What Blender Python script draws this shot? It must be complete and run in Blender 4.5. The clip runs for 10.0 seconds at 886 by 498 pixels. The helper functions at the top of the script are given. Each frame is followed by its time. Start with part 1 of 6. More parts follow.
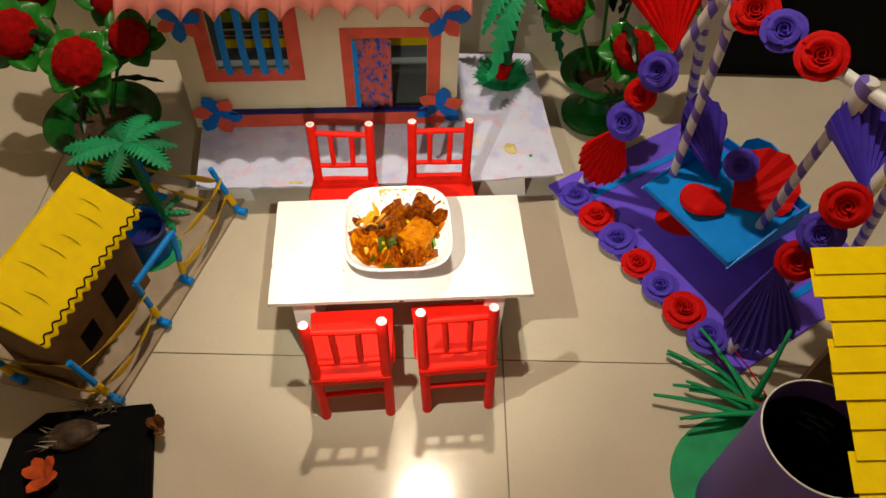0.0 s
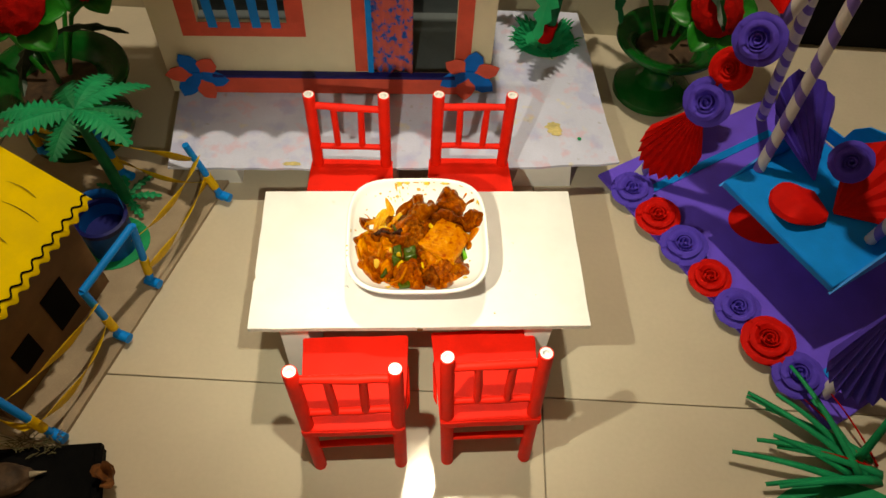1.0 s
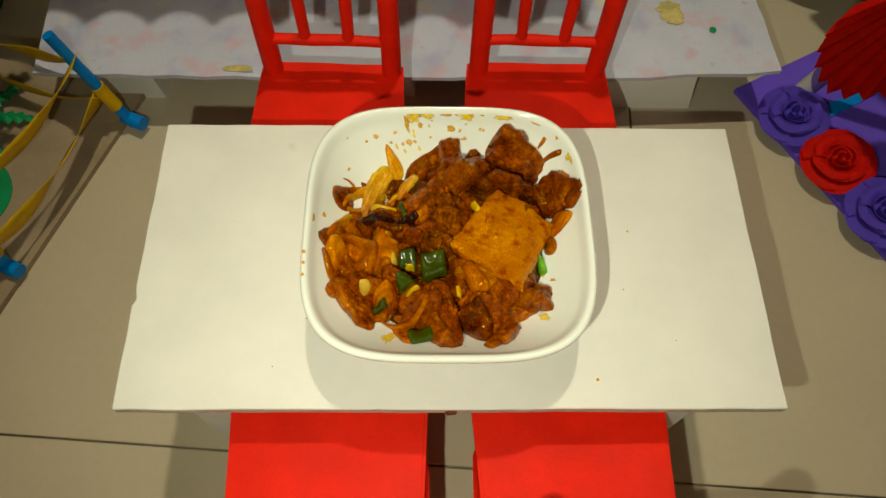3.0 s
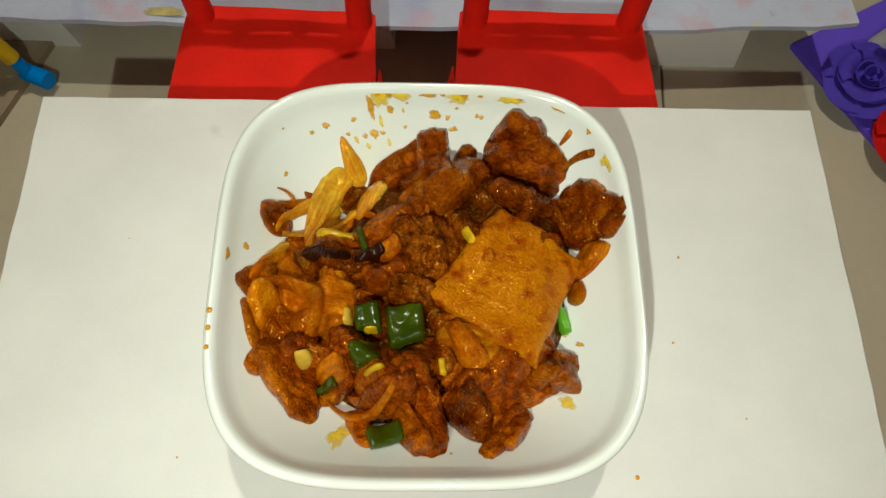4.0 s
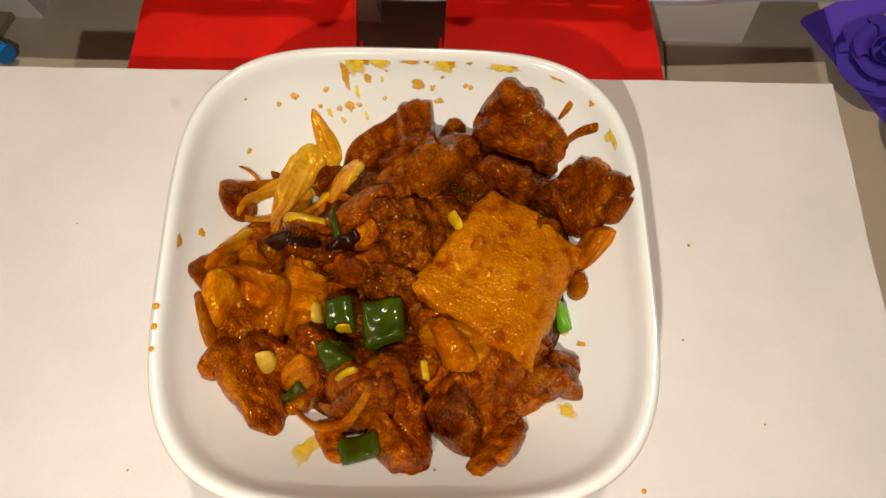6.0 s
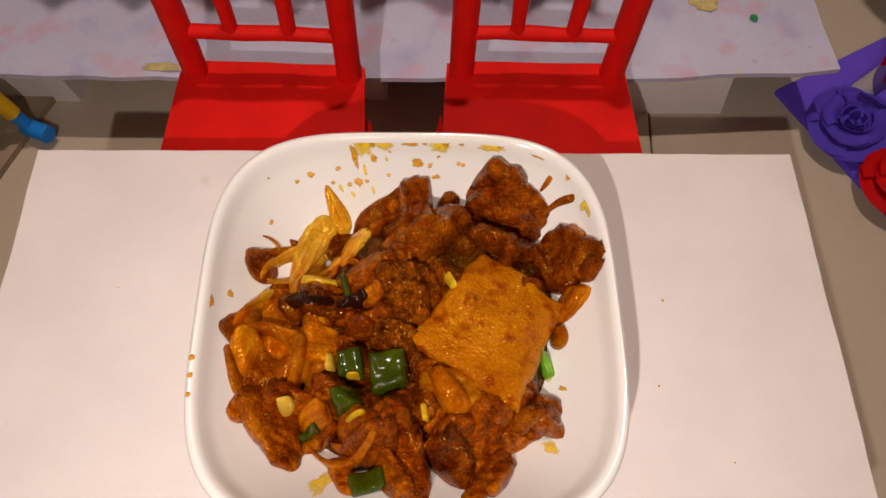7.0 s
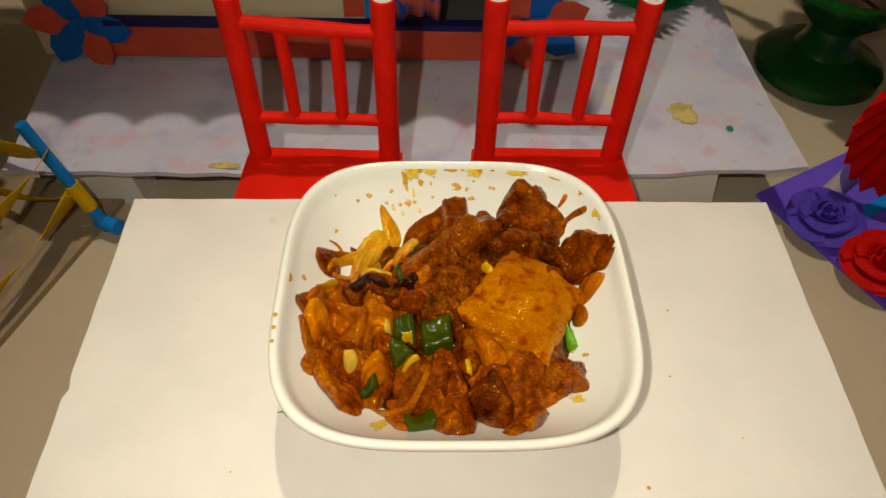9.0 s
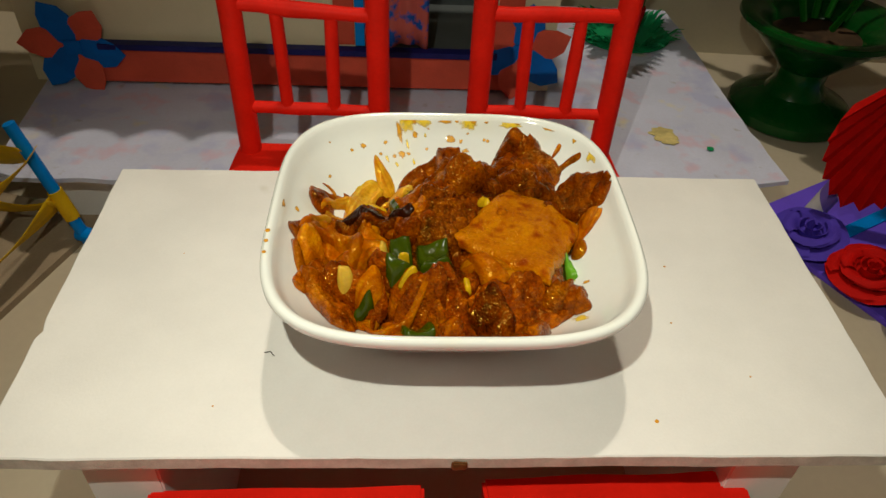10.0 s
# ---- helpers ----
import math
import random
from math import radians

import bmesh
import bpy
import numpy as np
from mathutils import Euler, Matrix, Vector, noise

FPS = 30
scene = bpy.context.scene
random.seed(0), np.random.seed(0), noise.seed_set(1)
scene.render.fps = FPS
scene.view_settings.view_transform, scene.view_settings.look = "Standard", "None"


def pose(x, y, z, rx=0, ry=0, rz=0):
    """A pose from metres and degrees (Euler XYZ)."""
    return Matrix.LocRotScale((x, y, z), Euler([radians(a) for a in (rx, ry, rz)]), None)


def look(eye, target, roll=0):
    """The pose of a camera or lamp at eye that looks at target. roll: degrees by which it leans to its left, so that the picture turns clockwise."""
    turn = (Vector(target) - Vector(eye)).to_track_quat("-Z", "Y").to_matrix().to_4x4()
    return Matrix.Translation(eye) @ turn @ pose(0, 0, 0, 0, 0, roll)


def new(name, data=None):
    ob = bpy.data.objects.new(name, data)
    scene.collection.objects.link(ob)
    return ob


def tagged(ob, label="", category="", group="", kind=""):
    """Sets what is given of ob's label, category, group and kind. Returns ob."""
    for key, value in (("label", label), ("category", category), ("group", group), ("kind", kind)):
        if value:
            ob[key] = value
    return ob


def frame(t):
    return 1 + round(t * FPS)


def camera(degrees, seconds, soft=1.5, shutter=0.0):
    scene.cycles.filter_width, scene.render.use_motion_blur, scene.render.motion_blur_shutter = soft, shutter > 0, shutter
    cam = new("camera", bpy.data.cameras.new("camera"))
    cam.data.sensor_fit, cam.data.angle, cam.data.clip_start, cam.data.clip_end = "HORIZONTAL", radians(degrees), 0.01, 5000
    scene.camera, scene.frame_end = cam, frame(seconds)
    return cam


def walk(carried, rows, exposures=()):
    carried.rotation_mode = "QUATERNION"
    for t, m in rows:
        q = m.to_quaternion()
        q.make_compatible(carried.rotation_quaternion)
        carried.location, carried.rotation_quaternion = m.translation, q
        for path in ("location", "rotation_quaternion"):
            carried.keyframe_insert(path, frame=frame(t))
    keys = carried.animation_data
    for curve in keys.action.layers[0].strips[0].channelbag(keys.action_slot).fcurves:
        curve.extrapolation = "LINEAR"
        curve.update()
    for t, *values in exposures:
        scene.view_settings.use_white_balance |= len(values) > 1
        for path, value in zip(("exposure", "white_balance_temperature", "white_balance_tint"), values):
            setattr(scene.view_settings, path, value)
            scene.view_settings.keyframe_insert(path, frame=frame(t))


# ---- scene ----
cam = camera(63.0, 10.0)
PATH = [
    (0, (-0.003, -0.642, 0.97), (0.12, 0.583, -0.606), 2.6),
    (0.5, (-0.008, -0.553, 0.908), (0.107, 0.63, -0.7), 3.8),
    (1, (-0.017, -0.46, 0.823), (0.089, 0.685, -0.813), 4.1),
    (1.5, (-0.024, -0.389, 0.718), (0.079, 0.709, -0.95), 4.7),
    (2, (-0.033, -0.315, 0.64), (0.057, 0.701, -1.08), 4.5),
    (2.2, (-0.033, -0.288, 0.617), (0.057, 0.702, -1.119), 4.6),
    (3.3, (-0.012, -0.154, 0.506), (0.028, 0.689, -1.307), 3.1),
    (3.5, (-0.015, -0.13, 0.484), (0.055, 0.663, -1.351), 5.7),
    (4, (-0.008, -0.099, 0.446), (0.067, 0.644, -1.409), 6.0),
    (4.5, (-0.005, -0.092, 0.426), (0.073, 0.625, -1.439), 6.4),
    (5, (-0.007, -0.087, 0.417), (0.088, 0.606, -1.457), 8.1),
    (6.5, (-0.001, -0.088, 0.418), (0.082, 0.657, -1.437), 6.3),
    (7, (0.0, -0.101, 0.449), (0.063, 0.762, -1.354), 3.9),
    (7.5, (-0.003, -0.122, 0.488), (0.058, 0.841, -1.264), 3.3),
    (8, (-0.003, -0.141, 0.515), (0.045, 0.989, -1.134), 1.9),
    (8.5, (-0.011, -0.167, 0.494), (0.024, 1.057, -1.088), 1.5),
    (9, (-0.016, -0.196, 0.453), (0.032, 1.094, -1.075), 1.9),
    (9.5, (-0.02, -0.221, 0.42), (0.076, 1.203, -0.982), 3.5),
    (10, (-0.023, -0.246, 0.396), (0.083, 1.254, -0.924), 3.3),
]

# tint and brightness of the picture over the walk
EXPO = [(0.0, -0.6, 6600, 4), (1.0, -0.76, 7000, -3), (2.0, -1.18, 7650, -12), (3.3, -1.6, 6800, -12), (3.7, -1.55, 6300, -12), (4.0, -1.54, 5950, -9), (4.3, -1.52, 6350, -2), (4.6, -1.54, 6650, 5), (5.5, -1.54, 6600, 10), (6.5, -1.53, 6700, 17), (7.0, -1.62, 6700, 25), (7.5, -1.56, 6700, 27), (8.0, -1.42, 7100, 27), (8.5, -1.37, 7100, 18), (9.0, -1.54, 7100, 3), (9.5, -1.58, 6600, -5), (10.0, -1.6, 6500, -2)]
walk(cam, [(t, look(eye, target, roll)) for t, eye, target, roll in PATH], EXPO)

# ---- light: one ceiling lamp, the torch of the phone that films, a dim room ----
world = bpy.data.worlds.new("world")
scene.world = world
world.use_nodes = True
world.node_tree.nodes["Background"].inputs[0].default_value = (0.9, 0.85, 0.75, 1)
world.node_tree.nodes["Background"].inputs[1].default_value = 0.004


def area_lamp(name, eye, target, size, size_y, watts, colour):
    lamp = bpy.data.lights.new(name, "AREA")
    lamp.shape, lamp.size, lamp.size_y, lamp.energy, lamp.color = "RECTANGLE", size, size_y, watts, colour
    ob = new(name, lamp)
    ob.matrix_world = look(eye, target)
    return ob


LAMP = (0.073, 0.467, 2.25)
area_lamp("ceiling_lamp_light", LAMP, (0.073, 0.46, 0.0), 0.065, 0.05, 45.0, (1.0, 0.85, 0.71))
torch = bpy.data.lights.new("phone_torch_light", "SPOT")
torch.energy, torch.color, torch.shadow_soft_size = 15.0, (1.0, 0.94, 0.80), 0.004
torch.spot_size, torch.spot_blend = radians(88), 1.0
new("phone_torch_light", torch).matrix_world = look((-0.065, -0.240, 0.535), (0.0, -0.02, 0.157))


# ---- materials ----
def mat(name, colour, rough=0.5, metal=0.0, var=0.12, scale=30.0, fine=400.0, bump=0.15, coat=0.0, sss=0.0, spec=0.3, other=None, stops=(0.35, 0.7), trans=0.0, gloss_var=0.08, depth=0.001):
    """Principled surface with two scales of colour variation and fine relief; sizes per metre."""
    m = bpy.data.materials.new(name)
    m.use_nodes = True
    n, l = m.node_tree.nodes, m.node_tree.links
    p = n["Principled BSDF"]
    co = n.new("ShaderNodeTexCoord").outputs["Object"]

    def noise_tex(s, d=4.0, r=0.55):
        t = n.new("ShaderNodeTexNoise")
        t.inputs["Scale"].default_value, t.inputs["Detail"].default_value, t.inputs["Roughness"].default_value = s, d, r
        l.new(co, t.inputs["Vector"])
        return t.outputs["Fac"]

    a, b = noise_tex(scale), noise_tex(fine, 3.0)
    ramp = n.new("ShaderNodeValToRGB")
    c2 = other or tuple(max(0.0, c * (1 - 2.2 * var)) for c in colour)
    ramp.color_ramp.elements[0].position, ramp.color_ramp.elements[1].position = stops
    ramp.color_ramp.elements[0].color, ramp.color_ramp.elements[1].color = (*c2, 1), (*colour, 1)
    l.new(a, ramp.inputs["Fac"])
    mix = n.new("ShaderNodeMix")
    mix.data_type, mix.blend_type = "RGBA", "MULTIPLY"
    mix.inputs["Factor"].default_value = min(1.0, var * 2.0)
    l.new(ramp.outputs["Color"], mix.inputs["A"])
    grey = n.new("ShaderNodeValToRGB")
    grey.color_ramp.elements[0].position, grey.color_ramp.elements[1].position = 0.3, 0.7
    grey.color_ramp.elements[0].color = (0.6, 0.6, 0.6, 1)
    l.new(b, grey.inputs["Fac"])
    l.new(grey.outputs["Color"], mix.inputs["B"])
    l.new(mix.outputs["Result"], p.inputs["Base Color"])
    rr = n.new("ShaderNodeMapRange")
    rr.inputs["To Min"].default_value, rr.inputs["To Max"].default_value = max(0.02, rough - gloss_var), min(1.0, rough + gloss_var)
    l.new(a, rr.inputs["Value"])
    l.new(rr.outputs["Result"], p.inputs["Roughness"])
    p.inputs["Metallic"].default_value = metal
    p.inputs["Specular IOR Level"].default_value = spec
    p.inputs["Coat Weight"].default_value = coat
    p.inputs["Coat Roughness"].default_value = 0.08
    p.inputs["Transmission Weight"].default_value = trans
    if sss:
        p.inputs["Subsurface Weight"].default_value = sss
        p.inputs["Subsurface Scale"].default_value = 0.004
        p.inputs["Subsurface Radius"].default_value = (1.0, 0.4, 0.15)
    if bump:
        bp = n.new("ShaderNodeBump")
        bp.inputs["Strength"].default_value, bp.inputs["Distance"].default_value = bump, depth
        l.new(b, bp.inputs["Height"])
        l.new(bp.outputs["Normal"], p.inputs["Normal"])
    return m


def add_stains(m, colours, seed=0.0):
    """Blotches of given colours over a surface: (colour, scale, threshold, strength)."""
    n, l = m.node_tree.nodes, m.node_tree.links
    p = n["Principled BSDF"]
    src = p.inputs["Base Color"].links[0].from_socket
    co = n.new("ShaderNodeTexCoord").outputs["Object"]
    for i, (c, s, th, k) in enumerate(colours):
        mp = n.new("ShaderNodeMapping")
        mp.inputs["Location"].default_value = (seed + 3.1 * i, 1.7 * i, 0.3 * i)
        l.new(co, mp.inputs["Vector"])
        t = n.new("ShaderNodeTexNoise")
        t.inputs["Scale"].default_value, t.inputs["Detail"].default_value = s, 3.0
        l.new(mp.outputs["Vector"], t.inputs["Vector"])
        r = n.new("ShaderNodeMapRange")
        r.inputs["From Min"].default_value, r.inputs["From Max"].default_value, r.inputs["To Max"].default_value = th, th + 0.12, k
        l.new(t.outputs["Fac"], r.inputs["Value"])
        x = n.new("ShaderNodeMix")
        x.data_type = "RGBA"
        l.new(r.outputs["Result"], x.inputs["Factor"])
        l.new(src, x.inputs["A"])
        x.inputs["B"].default_value = (*c, 1)
        src = x.outputs["Result"]
    l.new(src, p.inputs["Base Color"])
    return m


def glazed(name, dark, mid, light, scale, sss=0.15, bumpy=1.0, rough=0.13, streak=None, patch=None):
    """Wet cooked food: mottled tones, a broken glaze over millimetre relief, some light let through."""
    m = bpy.data.materials.new(name)
    m.use_nodes = True
    n, l = m.node_tree.nodes, m.node_tree.links
    p = n["Principled BSDF"]
    geo, info = n.new("ShaderNodeNewGeometry"), n.new("ShaderNodeObjectInfo")
    shift = n.new("ShaderNodeVectorMath")
    shift.operation = "MULTIPLY_ADD"
    l.new(info.outputs["Random"], shift.inputs[0])
    shift.inputs[1].default_value = (3.0, 2.0, 1.0)
    l.new(geo.outputs["Position"], shift.inputs[2])

    def field(s, d, r=0.55):
        t = n.new("ShaderNodeTexNoise")
        t.inputs["Scale"].default_value, t.inputs["Detail"].default_value, t.inputs["Roughness"].default_value = s, d, r
        l.new(shift.outputs[0], t.inputs["Vector"])
        return t.outputs["Fac"]

    def ramped(fac, stops):
        ramp = n.new("ShaderNodeValToRGB")
        e = ramp.color_ramp.elements
        e[0].position, e[0].color = stops[0][0], (*stops[0][1], 1)
        e[1].position, e[1].color = stops[-1][0], (*stops[-1][1], 1)
        for at, col in stops[1:-1]:
            e.new(at).color = (*col, 1)
        l.new(fac, ramp.inputs["Fac"])
        return ramp.outputs["Color"]

    tone = ramped(field(scale, 6.0, 0.66), [(0.32, dark), (0.50, mid), (0.68, light)])
    speck = ramped(field(650, 3.0, 0.6), [(0.36, (0.50, 0.40, 0.34)), (0.60, (1.10, 1.06, 1.0))])
    if patch:
        # soft sauce-red patches
        mask = n.new("ShaderNodeMapRange")
        mask.inputs["From Min"].default_value, mask.inputs["From Max"].default_value = 0.55, 0.72
        l.new(field(150, 1.0), mask.inputs["Value"])
        spot = n.new("ShaderNodeMix")
        spot.data_type = "RGBA"
        l.new(mask.outputs["Result"], spot.inputs["Factor"])
        l.new(tone, spot.inputs["A"])
        spot.inputs["B"].default_value = (*patch, 1)
        tone = spot.outputs["Result"]
    if streak:
        # veins along the piece, and sauce that stains one end of it
        at = n.new("ShaderNodeAttribute")
        at.attribute_name = "grain"
        long_way = n.new("ShaderNodeVectorMath")
        long_way.operation = "MULTIPLY"
        long_way.inputs[1].default_value = (60, 900, 0.55)
        l.new(at.outputs["Vector"], long_way.inputs[0])
        vein = n.new("ShaderNodeTexNoise")
        vein.inputs["Scale"].default_value, vein.inputs["Detail"].default_value = 1.0, 2.0
        l.new(long_way.outputs[0], vein.inputs["Vector"])
        axis = n.new("ShaderNodeSeparateXYZ")
        l.new(at.outputs["Vector"], axis.inputs[0])
        end = n.new("ShaderNodeMath")
        end.operation = "MULTIPLY_ADD"
        l.new(axis.outputs["Z"], end.inputs[0])
        end.inputs[1].default_value = -0.20
        l.new(vein.outputs["Fac"], end.inputs[2])
        mask = n.new("ShaderNodeMapRange")
        mask.inputs["From Min"].default_value, mask.inputs["From Max"].default_value = 0.32, 0.82
        l.new(end.outputs[0], mask.inputs["Value"])
        vein_mix = n.new("ShaderNodeMix")
        vein_mix.data_type = "RGBA"
        l.new(mask.outputs["Result"], vein_mix.inputs["Factor"])
        l.new(tone, vein_mix.inputs["A"])
        vein_mix.inputs["B"].default_value = (*streak, 1)
        tone = vein_mix.outputs["Result"]
    mix = n.new("ShaderNodeMix")
    mix.data_type, mix.blend_type = "RGBA", "MULTIPLY"
    mix.inputs["Factor"].default_value = 0.25 if streak or patch else 0.62
    l.new(tone, mix.inputs["A"])
    l.new(speck, mix.inputs["B"])
    hsv = n.new("ShaderNodeHueSaturation")
    val = n.new("ShaderNodeMapRange")
    val.inputs["To Min"].default_value, val.inputs["To Max"].default_value = 0.78, 1.22
    l.new(info.outputs["Random"], val.inputs["Value"])
    l.new(val.outputs["Result"], hsv.inputs["Value"])
    l.new(mix.outputs["Result"], hsv.inputs["Color"])
    l.new(hsv.outputs["Color"], p.inputs["Base Color"])
    wet = n.new("ShaderNodeMapRange")
    wet.inputs["From Min"].default_value, wet.inputs["From Max"].default_value = 0.35, 0.65
    wet.inputs["To Min"].default_value, wet.inputs["To Max"].default_value = 0.5 * rough, 1.7 * rough
    l.new(field(180, 3.0), wet.inputs["Value"])
    l.new(wet.outputs["Result"], p.inputs["Roughness"])
    p.inputs["Specular IOR Level"].default_value = 0.75
    p.inputs["Specular Tint"].default_value = (1.0, 0.58, 0.08, 1)
    p.inputs["Subsurface Weight"].default_value = sss
    p.inputs["Subsurface Scale"].default_value = 0.0025
    p.inputs["Subsurface Radius"].default_value = (1.0, 0.35, 0.05)
    coarse = n.new("ShaderNodeBump")
    coarse.inputs["Strength"].default_value, coarse.inputs["Distance"].default_value = 0.9, 0.0011 * bumpy
    l.new(field(300, 1.6), coarse.inputs["Height"])
    fine = n.new("ShaderNodeBump")
    fine.inputs["Strength"].default_value, fine.inputs["Distance"].default_value = 1.0, 0.00040 * bumpy
    cell = n.new("ShaderNodeTexVoronoi")
    cell.inputs["Scale"].default_value = 900
    l.new(shift.outputs[0], cell.inputs["Vector"])
    mixed = n.new("ShaderNodeMath")
    mixed.operation = "SUBTRACT"
    l.new(field(1100, 1.0), mixed.inputs[0])
    l.new(cell.outputs["Distance"], mixed.inputs[1])
    l.new(mixed.outputs[0], fine.inputs["Height"])
    l.new(coarse.outputs["Normal"], fine.inputs["Normal"])
    l.new(fine.outputs["Normal"], p.inputs["Normal"])
    return m


def spiral(m, colour, turns, share, angle=1.0):
    """A ribbon wound round the local z axis, over the surface m."""
    n, l = m.node_tree.nodes, m.node_tree.links
    p = n["Principled BSDF"]
    src = p.inputs["Base Color"].links[0].from_socket
    xyz = n.new("ShaderNodeSeparateXYZ")
    l.new(n.new("ShaderNodeTexCoord").outputs["Object"], xyz.inputs[0])

    def op(kind, a, b):
        q = n.new("ShaderNodeMath")
        q.operation = kind
        for i, v in enumerate((a, b)):
            if isinstance(v, (int, float)):
                q.inputs[i].default_value = v
            else:
                l.new(v, q.inputs[i])
        return q.outputs[0]

    w = op("ADD", op("MULTIPLY", op("ARCTAN2", xyz.outputs[1], xyz.outputs[0]), angle / (2 * math.pi)), op("MULTIPLY", xyz.outputs[2], turns))
    on = op("LESS_THAN", op("FRACT", op("ADD", w, 50.0), 0.0), share)
    x = n.new("ShaderNodeMix")
    x.data_type = "RGBA"
    l.new(on, x.inputs["Factor"])
    l.new(src, x.inputs["A"])
    x.inputs["B"].default_value = (*colour, 1)
    l.new(x.outputs["Result"], p.inputs["Base Color"])
    return m


TILE = mat("glazed_tile", (0.59, 0.51, 0.395), 0.11, var=0.05, scale=5, fine=160, bump=0.05, spec=0.42, gloss_var=0.04, depth=0.0006)
GROUT = mat("grout", (0.40, 0.34, 0.26), 0.9, var=0.2, scale=40)
PAINT = mat("wall_paint", (0.62, 0.56, 0.42), 0.7, var=0.05, scale=6, fine=300, bump=0.1)
CEIL = mat("ceiling_paint", (0.76, 0.73, 0.66), 0.8, var=0.04, scale=4)
BLACK = mat("black_lacquer", (0.004, 0.004, 0.004), 0.6, var=0.3, scale=5, spec=0.08)
# pale paint of the added walls, kept light for more bounce
PAINTD = mat("cream_bounce_paint", (0.76, 0.70, 0.60), 0.8, var=0.05, scale=6)
FOAM = add_stains(mat("white_foam_board", (0.86, 0.835, 0.83), 0.55, var=0.03, scale=25, fine=900, bump=0.08), [((0.55, 0.50, 0.40), 45, 0.71, 0.35)])
FOAMEDGE = mat("foam_edge", (0.74, 0.71, 0.64), 0.8, var=0.12, scale=120, fine=900, bump=0.35)
RED = mat("red_paint", (0.88, 0.016, 0.009), 0.5, var=0.08, scale=35, fine=500, bump=0.12, spec=0.10)
REDP = mat("red_paper", (0.64, 0.003, 0.003), 0.7, spec=0.12, var=0.10, scale=40, fine=900, bump=0.12)
PURP = mat("purple_paper", (0.088, 0.046, 0.55), 0.75, var=0.10, scale=40, fine=900, bump=0.12)
PURPB = mat("purple_foam_sheet", (0.165, 0.085, 0.80), 0.7, var=0.08, scale=18, fine=700, bump=0.10)
BLUE = mat("blue_foam_sheet", (0.0, 0.26, 0.85), 0.5, var=0.08, scale=25, fine=700, bump=0.10)
BLUEP = mat("blue_paper", (0.0, 0.10, 0.42), 0.55, var=0.10, scale=50, fine=900, bump=0.10)
NAVY = mat("navy_paper", (0.012, 0.014, 0.16), 0.5, var=0.15, scale=40)
YELLOW = mat("yellow_foam_sheet", (0.88, 0.62, 0.001), 0.65, spec=0.12, var=0.05, scale=30, fine=600, bump=0.12)
MUSTARD = mat("mustard_ribbon", (0.78, 0.48, 0.006), 0.6, var=0.10, scale=60, fine=900, bump=0.2)
CARDB = mat("brown_cardboard", (0.21, 0.115, 0.050), 0.8, var=0.14, scale=30, fine=500, bump=0.2)
CARDP = mat("tan_cardboard", (0.42, 0.32, 0.22), 0.8, var=0.12, scale=20, fine=500, bump=0.2)
INK = mat("black_ink", (0.004, 0.0035, 0.0035), 0.75, var=0.2, scale=50, spec=0.06)
STROKE = mat("pencil_stroke", (0.20, 0.13, 0.008), 0.7, var=0.2, scale=80)
CREAM = mat("cream_card", (0.76, 0.69, 0.49), 0.7, var=0.04, scale=18, fine=500, bump=0.12)
CORAL = mat("coral_paper", (0.76, 0.105, 0.060), 0.65, var=0.10, scale=30, fine=700, bump=0.12)
PINK = mat("pink_crepe", (0.85, 0.27, 0.22), 0.7, var=0.10, scale=25, fine=500, bump=0.3)
SHEET = add_stains(mat("painted_white_paper", (0.66, 0.68, 0.88), 0.7, var=0.06, scale=14, fine=350, bump=0.2, depth=0.002), [((0.66, 0.46, 0.60), 34, 0.54, 0.7), ((0.44, 0.46, 0.72), 26, 0.54, 0.7), ((0.76, 0.66, 0.38), 22, 0.63, 0.8), ((0.36, 0.34, 0.38), 90, 0.69, 0.7)])
YSTAIN = mat("yellow_stain", (0.80, 0.66, 0.27), 0.6, var=0.16, scale=120)
PORC = add_stains(mat("white_porcelain", (0.90, 0.915, 0.90), 0.12, var=0.02, scale=12, bump=0.0, coat=0.3, gloss_var=0.03), [((0.88, 0.83, 0.60), 22, 0.58, 0.25)])
FILM = mat("oil_film", (0.98, 0.68, 0.010), 0.2, var=0.10, scale=250, fine=1500, bump=0.1, coat=0.3, other=(0.90, 0.64, 0.08))
CURRY = mat("curry_stain", (0.88, 0.42, 0.003), 0.3, var=0.12, scale=300, fine=2000, bump=0.2, coat=0.3)
DRIP = mat("dried_sauce_drop", (0.80, 0.36, 0.006), 0.35, var=0.12, scale=300, fine=2000, bump=0.2, coat=0.3)


def feathered(m, lowest, highest, grain):
    """A smear that thins out towards its edge and is broken by grain."""
    n, l = m.node_tree.nodes, m.node_tree.links
    at = n.new("ShaderNodeAttribute")
    at.attribute_name = "fade"
    t = n.new("ShaderNodeTexNoise")
    t.inputs["Scale"].default_value, t.inputs["Detail"].default_value = grain, 3.0
    l.new(n.new("ShaderNodeTexCoord").outputs["Object"], t.inputs["Vector"])
    k = n.new("ShaderNodeMath")
    k.operation = "MULTIPLY"
    l.new(at.outputs["Fac"], k.inputs[0])
    l.new(t.outputs["Fac"], k.inputs[1])
    r = n.new("ShaderNodeMapRange")
    r.inputs["From Min"].default_value, r.inputs["From Max"].default_value = lowest, highest
    l.new(k.outputs[0], r.inputs["Value"])
    l.new(r.outputs["Result"], n["Principled BSDF"].inputs["Alpha"])


